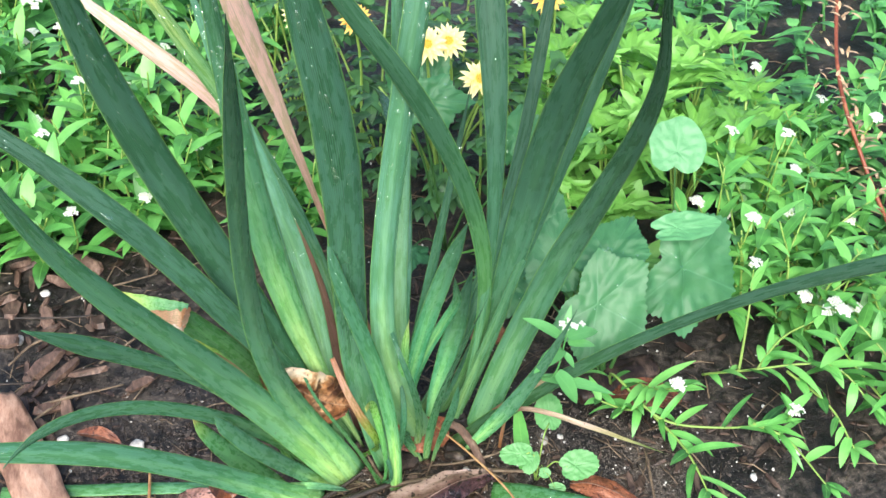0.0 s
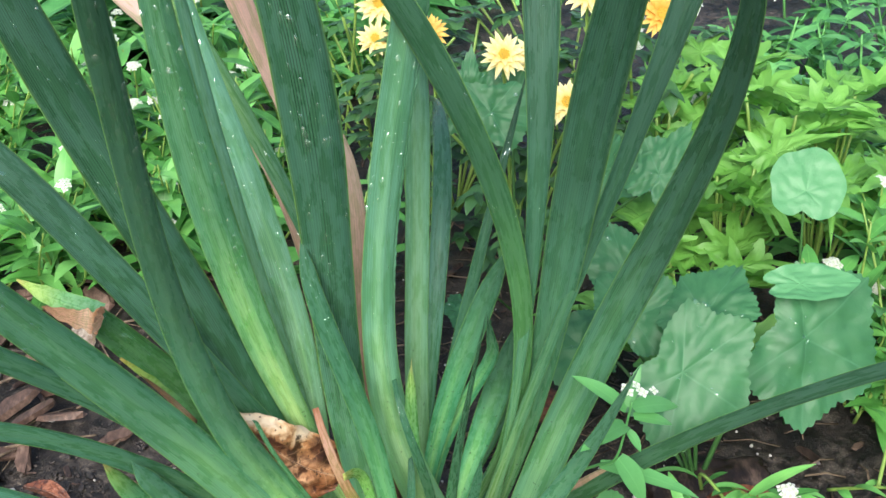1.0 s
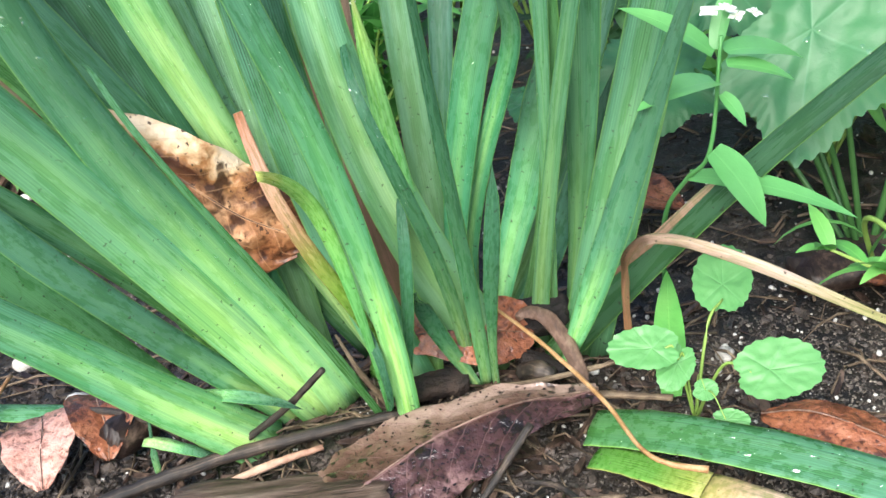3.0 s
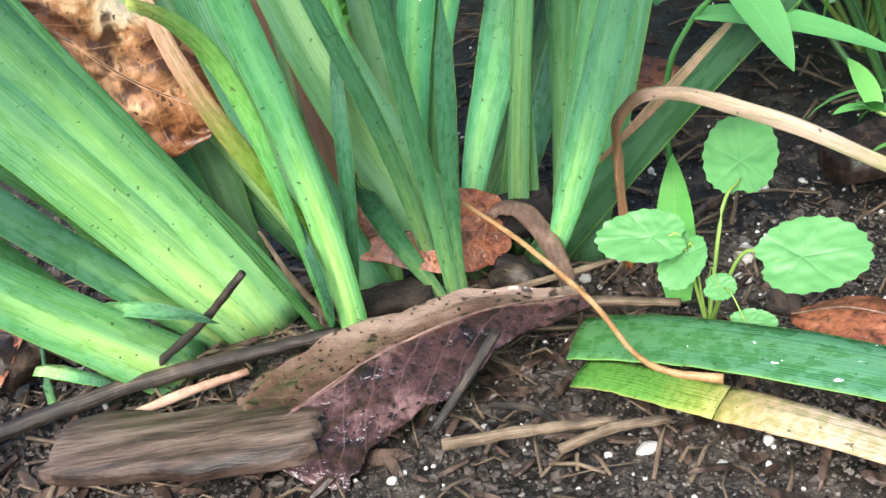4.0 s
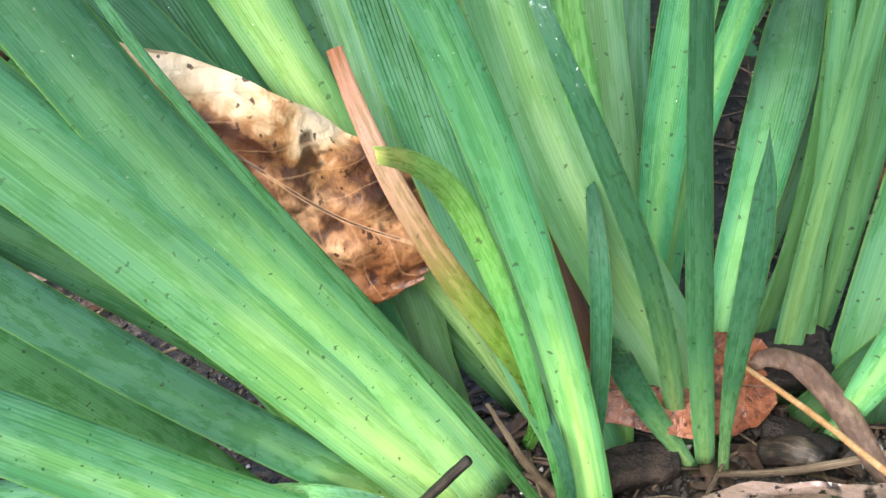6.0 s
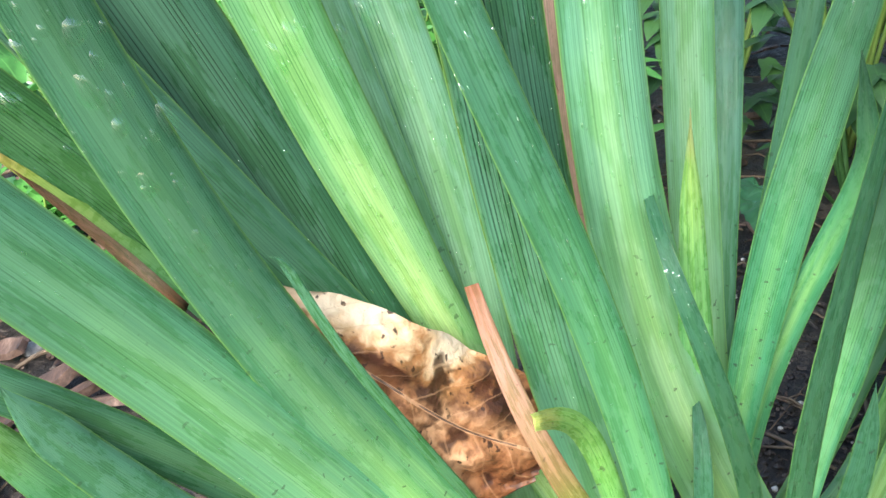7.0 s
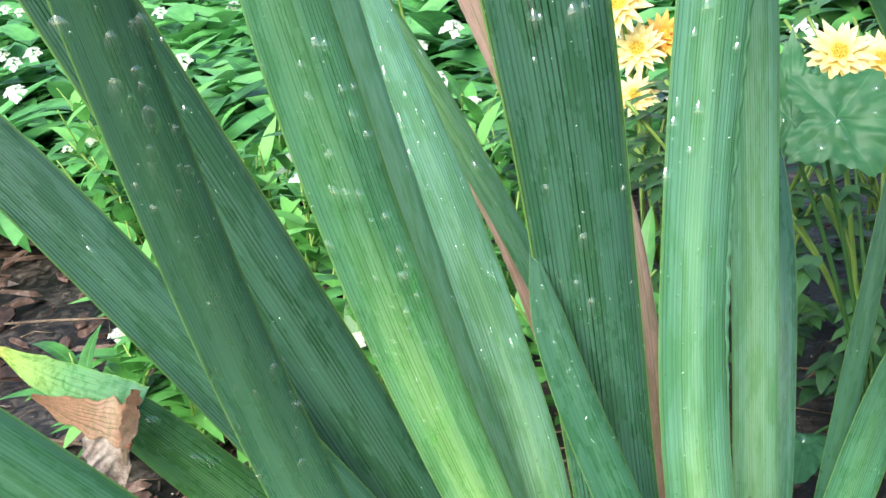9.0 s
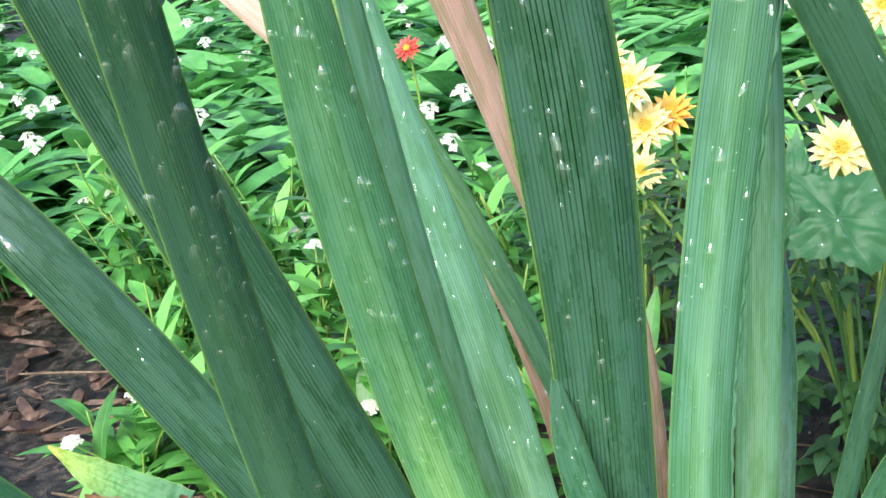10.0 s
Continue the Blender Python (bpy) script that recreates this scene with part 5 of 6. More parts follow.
for a, b in (((-0.33, 0.30), (-0.22, 0.27)), ((-0.30, 0.22), (-0.24, 0.25)), ((-0.36, 0.21), (-0.28, 0.19)), ((-0.27, 0.16), (-0.20, 0.165)), ((-0.25, 0.30), (-0.16, 0.32)), ((-0.22, 0.20), (-0.17, 0.24)), ((-0.40, 0.40), (-0.30, 0.36)), ((-0.45, 0.50), (-0.36, 0.56)), ((-0.52, 0.62), (-0.40, 0.60)), ((-0.30, 0.12), (-0.25, 0.16)), ((0.24, -0.10), (0.262, -0.05)), ((0.20, -0.09), (0.215, -0.03)), ((0.255, -0.12), (0.250, -0.07)), ((0.42, 0.00), (0.45, -0.06)), ((0.36, -0.10), (0.40, -0.05)), ((-0.20, 0.13), (-0.15, 0.11))):
    m = ((a[0] + b[0]) / 2 + rng.uniform(-0.01, 0.01), (a[1] + b[1]) / 2 + rng.uniform(-0.01, 0.01), 0.010)
    twig("straw", ((*a, 0.005), m, (*b, 0.006)), (0.0010, 0.0013, 0.0008), rng.choice((DRYSTRAW, TWIG, DRYSTRAW)), "dry straw lying on the mulch", seed=rng.randint(20, 900))


def slab(name, centre, size, turn, material, label, category, seed):
    """A weathered piece of wood or bark with a ragged outline and grooves."""
    nx, ny = 26, 10
    verts, uvs, faces = [], [], []
    rot = Matrix.Translation(centre) @ Euler([radians(a) for a in turn]).to_matrix().to_4x4()
    for side in (1, -1):
        for i in range(nx + 1):
            for j in range(ny + 1):
                x, y = 2 * i / nx - 1, 2 * j / ny - 1
                w = 1 + 0.18 * noise.noise(Vector((x * 2.5, y, seed))) - 0.25 * abs(x) ** 5
                ln = 1 + 0.16 * noise.noise(Vector((x, y * 3.5, seed + 2)))
                groove = 0.35 * noise.noise(Vector((x * 2, y * 9, seed + 5)))
                z = side * size[2] * (1 - 0.5 * y * y) + (size[2] * groove if side > 0 else 0)
                verts.append(rot @ Vector((x * size[0] * ln, y * size[1] * w, z)))
                uvs.append((0.5, 0.5))
    w = ny + 1
    k = (nx + 1) * w
    for i in range(nx):
        for j in range(ny):
            a = i * w + j
            faces.append((a, a + w, a + w + 1, a + 1))
            faces.append((k + a, k + a + 1, k + a + w + 1, k + a + w))
    for i in range(nx):
        for j in (0, ny):
            a = i * w + j
            faces.append((a, a + w, k + a + w, k + a) if j else (a, k + a, k + a + w, a + w))
    for j in range(ny):
        for i in (0, nx):
            a = i * w + j
            faces.append((a, a + 1, k + a + 1, k + a) if i == 0 else (a, k + a, k + a + 1, a + 1))
    return tagged(link(name, mesh_from(name, verts, faces, uvs), material), label, category)


slab("bark_slab", (-0.042, -0.062, 0.006), (0.042, 0.015, 0.005), (0, 0, -8), SLABBARK, "weathered brown slab of bark on the soil", "bark", 3)
slab("bark_slab", (-0.285, 0.095, 0.012), (0.075, 0.020, 0.009), (0, 0, -72), SHELLWOOD, "split pinkish brown piece of bark", "bark", 8)
slab("bark_slab", (-0.112, -0.004, 0.012), (0.012, 0.008, 0.008), (20, 10, 60), BARK, "dark crumbly chunk of bark", "bark", 12)
slab("bark_slab", (0.064, 0.032, 0.016), (0.015, 0.008, 0.009), (25, -8, -12), ROTTEN, "dark rotten chunk of bark at the iris base", "bark", 15)
slab("bark_slab", (0.064, 0.006, 0.007), (0.010, 0.0045, 0.003), (10, 8, -40), ROTTEN, "ridged dark bark chip at the iris base", "bark", 21)
slab("bark_slab", (0.018, 0.010, 0.003), (0.013, 0.007, 0.004), (10, 6, 12), ROTTEN, "black wet chunk of rotten wood under the shoots", "bark", 29)
slab("bark_slab", (0.22, 0.05, 0.010), (0.040, 0.016, 0.008), (0, 0, 10), BARK, "dark red-brown slab of bark under herbs", "bark", 25)
strap_at = empty("dry_ribbon", (0.07, 0.0, 0.01), "curled grey-brown dry leaf ribbon", "dead leaf")
strap("ribbon", ((0.056, 0.024, 0.022), (0.068, 0.022, 0.030), (0.076, 0.004, 0.022), (0.080, -0.026, 0.010)), (0.005, 0.007, 0.008, 0.005), strap_at, CHIPWOOD, face=Vector((0, -0.3, 0.5)), keel=0.3, n=18, wave=0.002)

# ---- pale stones ----
for x, y, r in ((0.085, 0.010, 0.0032), (0.068, -0.007, 0.0040), (0.136, -0.006, 0.0034), (0.092, -0.089, 0.0032), (-0.030, -0.038, 0.0026), (-0.043, -0.030, 0.0022), (0.155, 0.008, 0.0036), (-0.209, 0.028, 0.0042), (-0.172, 0.022, 0.0048), (-0.193, 0.092, 0.0085), (-0.294, 0.259, 0.0080), (-0.254, 0.119, 0.0060), (-0.112, 0.062, 0.0040), (-0.161, 0.073, 0.0038), (-0.218, 0.092, 0.0030), (-0.155, 0.052, 0.0060), (0.140, 0.008, 0.0055), (0.190, -0.075, 0.0035), (-0.24, 0.20, 0.005), (-0.27, 0.33, 0.006), (-0.20, 0.16, 0.004), (0.23, -0.11, 0.004), (0.29, -0.08, 0.004), (0.34, -0.06, 0.005), (0.11, -0.10, 0.0022), (0.02, -0.085, 0.0022)):
    s = Soup()
    r *= 0.75
    pebble_mesh(s, (x, y, ground_height(x, y) + r * 0.35), (r * rng.uniform(0.9, 1.5), r, r * 0.7), rng)
    tagged(s.object("pebble", STONE), "small pale stone on dark soil", "stone", "pebbles")

# ---- mulch: chips that can be told apart near the plant, crumbs as one ----
s = Soup()
for _ in range(12000):
    r = abs(rng.gauss(0, 0.16))
    a = rng.uniform(0, 6.283)
    x, y = r * math.cos(a), 0.08 + r * math.sin(a)
    k = rng.uniform(0.0003, 0.0011) * (1 + r) * (2.0 if rng.random() < 0.08 else 1.0)
    lump(s, (x, y, ground_height(x, y) + k * 0.4), (k * rng.uniform(0.8, 1.9), k, k * 0.7), rng, rough=0.5)
for _ in range(9000):
    x, y = rng.gauss(0.04, 0.11), rng.gauss(-0.03, 0.055)
    k = rng.uniform(0.0003, 0.0010) * (2.4 if rng.random() < 0.07 else 1.0)
    lump(s, (x, y, ground_height(x, y) + k * 0.4), (k * rng.uniform(0.8, 1.7), k, k * 0.8), rng, rough=0.55)
for _ in range(7000):
    x, y = rng.gauss(-0.17, 0.06), rng.gauss(0.0, 0.07)
    k = rng.uniform(0.0004, 0.0013) * (2.4 if rng.random() < 0.06 else 1.0)
    lump(s, (x, y, ground_height(x, y) + k * 0.4), (k * rng.uniform(0.8, 1.7), k, k * 0.8), rng, rough=0.55)
tagged(s.object("soil_crumbs", CRUMB, smooth=False), "loose crumbs of wet soil", "soil", kind="stuff")
s = Soup()
for _ in range(1900):
    r = abs(rng.gauss(0, 0.02)) + rng.uniform(0.05, 0.75)
    a = rng.uniform(0, 6.283)
    x, y = r * math.cos(a), 0.12 + r * math.sin(a)
    k = rng.uniform(0.002, 0.007) if r < 0.25 else rng.uniform(0.003, 0.012)
    chip(s, (x, y, ground_height(x, y) + k * 0.25 + 0.001), (k, k * rng.uniform(0.12, 0.38), k * 0.08), rng)
for _ in range(420):
    x, y = rng.gauss(0.03, 0.12), rng.gauss(-0.04, 0.05)
    k = rng.uniform(0.002, 0.008)
    chip(s, (x, y, ground_height(x, y) + k * 0.2 + 0.001), (k, k * rng.uniform(0.12, 0.42), k * 0.10), rng, 0.5)
tagged(s.object("mulch_chips", BARK, smooth=False), "dark bark mulch chips scattered on soil", "mulch", kind="stuff")
s = Soup()
for _ in range(420):
    x, y = rng.uniform(-0.95, -0.18), rng.uniform(0.12, 0.95)
    k = rng.uniform(0.008, 0.024)
    chip(s, (x, y, ground_height(x, y) + k * 0.25 + 0.003), (k, k * rng.uniform(0.2, 0.45), k * 0.12), rng, 0.5)
tagged(s.object("large_mulch_chips", CHIPWOOD, smooth=False), "larger weathered brown bark chips behind the iris", "mulch", kind="stuff")
s = Soup()
for _ in range(900):
    r = rng.uniform(0.06, 0.8)
    a = rng.uniform(0, 6.283)
    x, y = r * math.cos(a), 0.12 + r * math.sin(a)
    g, q = rng.uniform(0, 6.283), rng.uniform(0.006, 0.03)
    z = ground_height(x, y) + 0.002
    tube(s, ((x - q * math.cos(g), y - q * math.sin(g), z), (x + rng.uniform(-.002, .002), y, z + rng.uniform(0.001, 0.005)), (x + q * math.cos(g), y + q * math.sin(g), z)), rng.uniform(0.0003, 0.0009), 4)
for _ in range(260):
    x, y = rng.gauss(0.03, 0.12), rng.gauss(-0.05, 0.045)
    g, q = rng.uniform(0, 6.283), rng.uniform(0.003, 0.014)
    z = ground_height(x, y) + 0.0025
    tube(s, ((x - q * math.cos(g), y - q * math.sin(g), z), (x + rng.uniform(-.002, .002), y, z + rng.uniform(0.0005, 0.003)), (x + q * math.cos(g), y + q * math.sin(g), z)), rng.uniform(0.0002, 0.0007), 4)
tagged(s.object("dry_bits", DRYSTRAW), "thin dry straw and stem bits", "mulch", kind="stuff")
s = Soup()
for _ in range(500):
    r = rng.uniform(0.03, 0.45)
    a = rng.uniform(0, 6.283)
    x, y = r * math.cos(a), 0.05 + r * math.sin(a)
    k = rng.uniform(0.0005, 0.0016)
    lump(s, (x, y, ground_height(x, y) + k * 0.5), (k, k, k), rng)
for _ in range(420):
    x, y = rng.gauss(0.10, 0.10), rng.gauss(-0.03, 0.06)
    k = rng.uniform(0.0004, 0.0012)
    lump(s, (x, y, ground_height(x, y) + k * 0.5), (k, k, k), rng)
tagged(s.object("grit", STONE), "pale grit in the soil", "grit", kind="stuff")
s = Soup()
for _ in range(9000):
    x, y = rng.gauss(0.16, 0.05), rng.gauss(-0.05, 0.05)
    k = rng.uniform(0.0002, 0.0006) * (1.8 if rng.random() < 0.05 else 1.0)
    lump(s, (x, y, ground_height(x, y) + k * 0.4), (k * rng.uniform(0.8, 1.6), k, k * 0.8), rng, rough=0.4)
tagged(s.object("sand_grains", SAND, smooth=False), "grey sand washed over the soil", "sand", kind="stuff")


# ---- herbs ----
def flower_cluster(soup, top, axis, rng, count=9, spread=0.006, size=0.0028):
    """A dome of tiny four-petalled flowers."""
    d, s, u = frame_of(axis, (0.2, 0.9, 0.1))
    for k in range(count):
        a, r = k * 2.4, spread * math.sqrt((k + 0.3) / count)
        c = Vector(top) + s * (r * math.cos(a)) + u * (r * math.sin(a)) + d * (0.004 - r * r * 60)
        out = (d + (s * math.cos(a) + u * math.sin(a)) * (r * 70)).normalized()
        e, f, g = frame_of(out, (rng.uniform(-1, 1), rng.uniform(-1, 1), 0.3))
        for q in range(4):
            w = q * 1.571 + a
            x = f * math.cos(w) + g * math.sin(w)
            y = f * -math.sin(w) + g * math.cos(w)
            soup.add([c, c + x * size * 0.6 + y * size * 0.5 + e * 0.0004, c + x * size * 1.15 + e * 0.0002, c + x * size * 0.6 - y * size * 0.5 + e * 0.0004], [(0, 1, 2, 3)], [(0.5, 0), (0.5, 0.6), (0.5, 1), (0.5, 0.6)])


def alyssum(at, rng, stems=6, height=0.10, spread=0.07, heads=3, leaf=(0.026, 0.0065), lean=(0, 0), label="", density=11):
    """A low herb with narrow leaves up its lax stems and white flower heads."""
    plant = empty("alyssum", (at[0], at[1], 0.0), label or "sprawling herb with narrow light green leaves and white flower heads", "herb", "alyssum plants")
    leaves, made = Soup(), 0
    for k in range(stems):
        a = rng.uniform(0, 6.283)
        r = spread * rng.uniform(0.3, 1.0)
        tip = Vector((at[0] + r * math.cos(a) + lean[0], at[1] + r * math.sin(a) + lean[1], height * rng.uniform(0.55, 1.1)))
        root = Vector((at[0] + rng.uniform(-0.012, 0.012), at[1] + rng.uniform(-0.012, 0.012), -0.004))
        mid = root.lerp(tip, 0.5) + Vector((rng.uniform(-0.012, 0.012), rng.uniform(-0.012, 0.012), -0.01 if k % 2 else 0.012))
        mid.z = max(mid.z, 0.006)
        path = smooth_path((root, mid, tip), 6)
        stem = Soup()
        tube(stem, path, [0.0015 - 0.0008 * i / len(path) for i in range(len(path))], 5)
        stem.object("stem", HERBSTEM, plant)
        for q in range(density):
            t = 0.12 + 0.86 * q / density
            i = min(len(path) - 2, int(t * (len(path) - 1)))
            p = path[i].lerp(path[i + 1], t * (len(path) - 1) - i)
            ax = (path[i + 1] - path[i]).normalized()
            g = q * 2.4 + k
            o = ax.cross(Vector((math.cos(g), math.sin(g), 0.3))).normalized()
            size = leaf[0] * rng.uniform(0.65, 1.25) * (0.6 + 0.4 * (1 - abs(t - 0.5)))
            lance(leaves, p, o + ax * rng.uniform(0.3, 0.9) + Vector((0, 0, 0.25)), (0, 0, 1), size, leaf[1] * rng.uniform(0.75, 1.2), rng.uniform(0.15, 0.7))
        if made < heads:
            made += 1
            fl = Soup()
            flower_cluster(fl, tip, (0.1, -0.35, 1), rng, rng.randint(5, 11))
            fl.object("flower_head", WHITE_PETAL, plant, "cluster of tiny white flowers")
    tagged(leaves.object("leaves", HERB, plant), kind="stuff")
    return plant


rng = random.Random(77)
# right of the iris, in front of and around the lobed leaves
for x, y, h, sp, st, hd in ((0.40, 0.07, 0.10, 0.08, 8, 3), (0.46, 0.14, 0.10, 0.09, 8, 2), (0.42, 0.20, 0.13, 0.08, 8, 3), (0.50, 0.03, 0.09, 0.08, 7, 3), (0.52, 0.24, 0.11, 0.09, 7, 2), (0.36, 0.12, 0.14, 0.06, 7, 2), (0.44, -0.05, 0.07, 0.08, 4, 2), (0.56, 0.12, 0.08, 0.08, 6, 2), (0.48, 0.34, 0.12, 0.09, 7, 1), (0.60, 0.33, 0.10, 0.08, 6, 1)):
    alyssum((x, y), rng, st + 1, h, sp, hd, (0.040, 0.0105))
# left and behind
for x, y, h, sp, st, hd in ((-0.26, 0.38, 0.09, 0.07, 7, 3), (-0.22, 0.46, 0.11, 0.07, 8, 3), (-0.30, 0.50, 0.11, 0.08, 8, 3), (-0.16, 0.40, 0.10, 0.06, 7, 2), (-0.13, 0.52, 0.12, 0.07, 8, 3), (-0.20, 0.60, 0.12, 0.08, 8, 3), (-0.36, 0.60, 0.11, 0.08, 8, 2), (-0.28, 0.70, 0.12, 0.09, 8, 3), (-0.07, 0.46, 0.10, 0.06, 7, 2), (-0.06, 0.62, 0.12, 0.08, 8, 3), (-0.42, 0.75, 0.11, 0.09, 8, 2), (-0.15, 0.78, 0.12, 0.09, 8, 3), (-0.32, 0.40, 0.07, 0.06, 6, 2), (-0.02, 0.36, 0.08, 0.05, 6, 1), (-0.50, 0.90, 0.12, 0.1, 8, 2), (-0.34, 0.86, 0.12, 0.1, 8, 3), (0.02, 0.78, 0.12, 0.09, 8, 2)):
    alyssum((x, y), rng, st + 2, h * 1.15, sp, hd, (0.052, 0.0140), density=9)


def sprawling_herb(paths, heads, rng, label):
    """A lax herb lying over the soil: long thin stems with paired narrow leaves, sparse flowers."""
    at = paths[0][0]
    plant = empty("alyssum", (at[0], at[1], 0.0), label, "herb", "alyssum plants")
    leaves, pick = Soup(), random.Random(41 + len(paths))
    for pts in paths:
        path = smooth_path(pts, 8)
        stem = Soup()
        tube(stem, path, [0.0014 - 0.0008 * i / len(path) for i in range(len(path))], 6)
        stem.object("stem", HERBSTEM, plant)
        for i in range(2, len(path) - 1, 2):
            ax = (path[i + 1] - path[i]).normalized()
            across = ax.cross(Vector((0, 0, 1))).normalized()
            for sg in (-1, 1):
                if pick.random() < 0.48:
                    continue
                out = across * sg * pick.uniform(0.3, 1.1) + ax * pick.uniform(0.2, 1.4) + Vector((0, 0, pick.uniform(0.0, 0.9)))
                lance(leaves, path[i], out, (pick.uniform(-0.4, 0.4), pick.uniform(-0.4, 0.2), 1), pick.uniform(0.018, 0.046), pick.uniform(0.0050, 0.0090), pick.uniform(0.2, 1.1), 7)
        for k in range(3):
            lance(leaves, path[-1], (path[-1] - path[-3]) + Vector((rng.uniform(-0.01, 0.01), rng.uniform(-0.01, 0.01), 0.006)), (0, 0, 1), rng.uniform(0.014, 0.026), 0.007, 0.4, 6)
    tagged(leaves.object("leaves", HERB, plant), kind="stuff")
    for h in heads:
        fl = Soup()
        flower_cluster(fl, h, (0.1, -0.35, 1), rng, rng.randint(6, 10))
        fl.object("flower_head", WHITE_PETAL, plant, "cluster of tiny white flowers")


def flowering_sprig(stem_pts, leaf_pts, head, rng, label):
    """One upright shoot with a few long leaves under its flower head."""
    at = stem_pts[0]
    plant = empty("alyssum", (at[0], at[1], 0.0), label, "herb", "alyssum plants")
    stem, path = Soup(), smooth_path(stem_pts, 8)
    tube(stem, path, [0.0012 - 0.0005 * i / len(path) for i in range(len(path))], 6)
    stem.object("stem", SPRIG, plant)
    for a, b, w in leaf_pts:
        blade, way = Soup(), Vector(b) - Vector(a)
        lance(blade, Vector(a), way + Vector((0, 0, 0.15 * way.length)), (0, -0.35, 1), way.length * 0.94, w * 1.15, 0.35, 10)
        blade.object("leaf", SPRIG, plant)
    for k in range(3):
        fl = Soup()
        flower_cluster(fl, Vector(head) + Vector((0.006 * math.cos(2.1 * k), 0.004 * math.sin(2.1 * k), 0.002 * k)), (0.1, -0.5, 1), rng, 2)
        fl.object("flower_head", WHITE_PETAL, plant, "cluster of tiny white flowers")


flowering_sprig(((0.122, 0.044, -0.003), (0.1205, 0.022, 0.045), (0.1215, 0.004, 0.072), (0.127, -0.012, 0.090), (0.1343, -0.026, 0.107), (0.140, -0.030, 0.149)), (
    ((0.137, -0.029, 0.143), (0.108, -0.022, 0.167), 0.0085), ((0.138, -0.028, 0.144), (0.147, -0.020, 0.168), 0.0055),
    ((0.141, -0.029, 0.143), (0.176, -0.017, 0.134), 0.0105), ((0.141, -0.031, 0.139), (0.168, -0.030, 0.130), 0.0070),
    ((0.137, -0.030, 0.133), (0.107, -0.056, 0.141), 0.0105), ((0.135, -0.026, 0.106), (0.1535, -0.040, 0.078), 0.0125), ((0.128, -0.014, 0.092), (0.190, -0.035, 0.077), 0.0090),
    ((0.134, -0.025, 0.103), (0.146, -0.034, 0.090), 0.0060), ((0.139, -0.029, 0.128), (0.146, -0.038, 0.118), 0.0050),
), (0.141, -0.031, 0.152), rng, "upright herb shoot with long leaves and a few white flowers")

sprawling_herb((
    ((0.215, 0.045, 0.005), (0.205, 0.020, 0.045), (0.230, -0.025, 0.030), (0.275, -0.046, 0.028), (0.316, -0.054, 0.030), (0.326, -0.063, 0.046)),
    ((0.300, -0.050, 0.030), (0.322, -0.070, 0.024), (0.335, -0.111, 0.012)),
    ((0.225, -0.018, 0.030), (0.238, -0.060, 0.024), (0.240, -0.107, 0.014)),
    ((0.220, 0.020, 0.035), (0.229, -0.010, 0.050), (0.239, -0.025, 0.062)),
    ((0.225, -0.005, 0.030), (0.205, -0.012, 0.035), (0.180, -0.010, 0.050)),
), ((0.240, -0.026, 0.066), (0.327, -0.064, 0.050)), rng, "lax herb sprawling over the soil, with narrow leaves and white flowers")
sprawling_herb((
    ((0.300, 0.040, 0.004), (0.321, 0.010, 0.030), (0.382, -0.021, 0.048), (0.407, -0.057, 0.028)),
    ((0.330, 0.005, 0.032), (0.360, 0.020, 0.050), (0.400, 0.025, 0.060)),
    ((0.350, -0.010, 0.040), (0.370, -0.050, 0.030), (0.375, -0.085, 0.015)),
    ((0.320, 0.015, 0.025), (0.345, 0.055, 0.055), (0.355, 0.075, 0.085)),
), ((0.402, 0.024, 0.066), (0.356, 0.076, 0.090)), rng, "lax herb sprawling over the mulch, with narrow leaves and white flowers")


def ground_cover(name, count, region, rng, size, label, with_flowers=0):
    """Far herbs, past counting: leaves on short stalks over a stretch of ground."""
    leaves = Soup()
    for _ in range(count // 5):
        x, y = rng.uniform(*region[0]), rng.uniform(*region[1])
        if region[2](x, y) > rng.random():
            continue
        z0 = ground_height(x, y)
        top = Vector((x + rng.uniform(-0.03, 0.03), y + rng.uniform(-0.03, 0.03), z0 + rng.uniform(0.04, 0.13) * (0.6 + 0.8 * abs(noise.noise(Vector((x * 4, y * 4, 9)))))))
        root = Vector((x, y, z0 - 0.004))
        tube(leaves, (root, root.lerp(top, 0.5) + Vector((0.004, 0, 0.004)), top), (0.0022, 0.0018, 0.0012), 4)
        k = size * (1 + 0.25 * y)
        for q in range(6):
            a = q * 2.4 + rng.uniform(-0.5, 0.5)
            p = root.lerp(top, rng.uniform(0.35, 1.0))
            lance(leaves, p, (math.cos(a), math.sin(a), rng.uniform(-0.1, 0.9)), (0, 0, 1), k * rng.uniform(0.6, 1.3), k * 0.33 * rng.uniform(0.8, 1.3), rng.uniform(0.2, 0.8), 5)
    ob = tagged(leaves.object(name, FARGREEN), label, "herbs", kind="stuff")
    if with_flowers:
        fl = Soup()
        for _ in range(with_flowers):
            x, y = rng.uniform(*region[0]), rng.uniform(*region[1])
            flower_cluster(fl, (x, y, rng.uniform(0.08, 0.16)), (0, -0.3, 1), rng, 9, 0.013, 0.0056)
        tagged(fl.object(name + "_flowers", WHITE_PETAL), "scattered white flower heads far behind", "flowers", kind="stuff")
    return ob


def patchy(cx, cy, rx, ry, thin):
    """Chance of bare ground: an uneven blot round (cx, cy) with gaps in it."""
    def bare(x, y):
        d = math.hypot((x - cx) / rx, (y - cy) / ry) + 0.28 * noise.noise(Vector((x * 2.2, y * 2.2, 5)))
        return min(1.0, max(thin, (d - 0.75) * 4)) if d < 1.05 else 1.0
    return bare


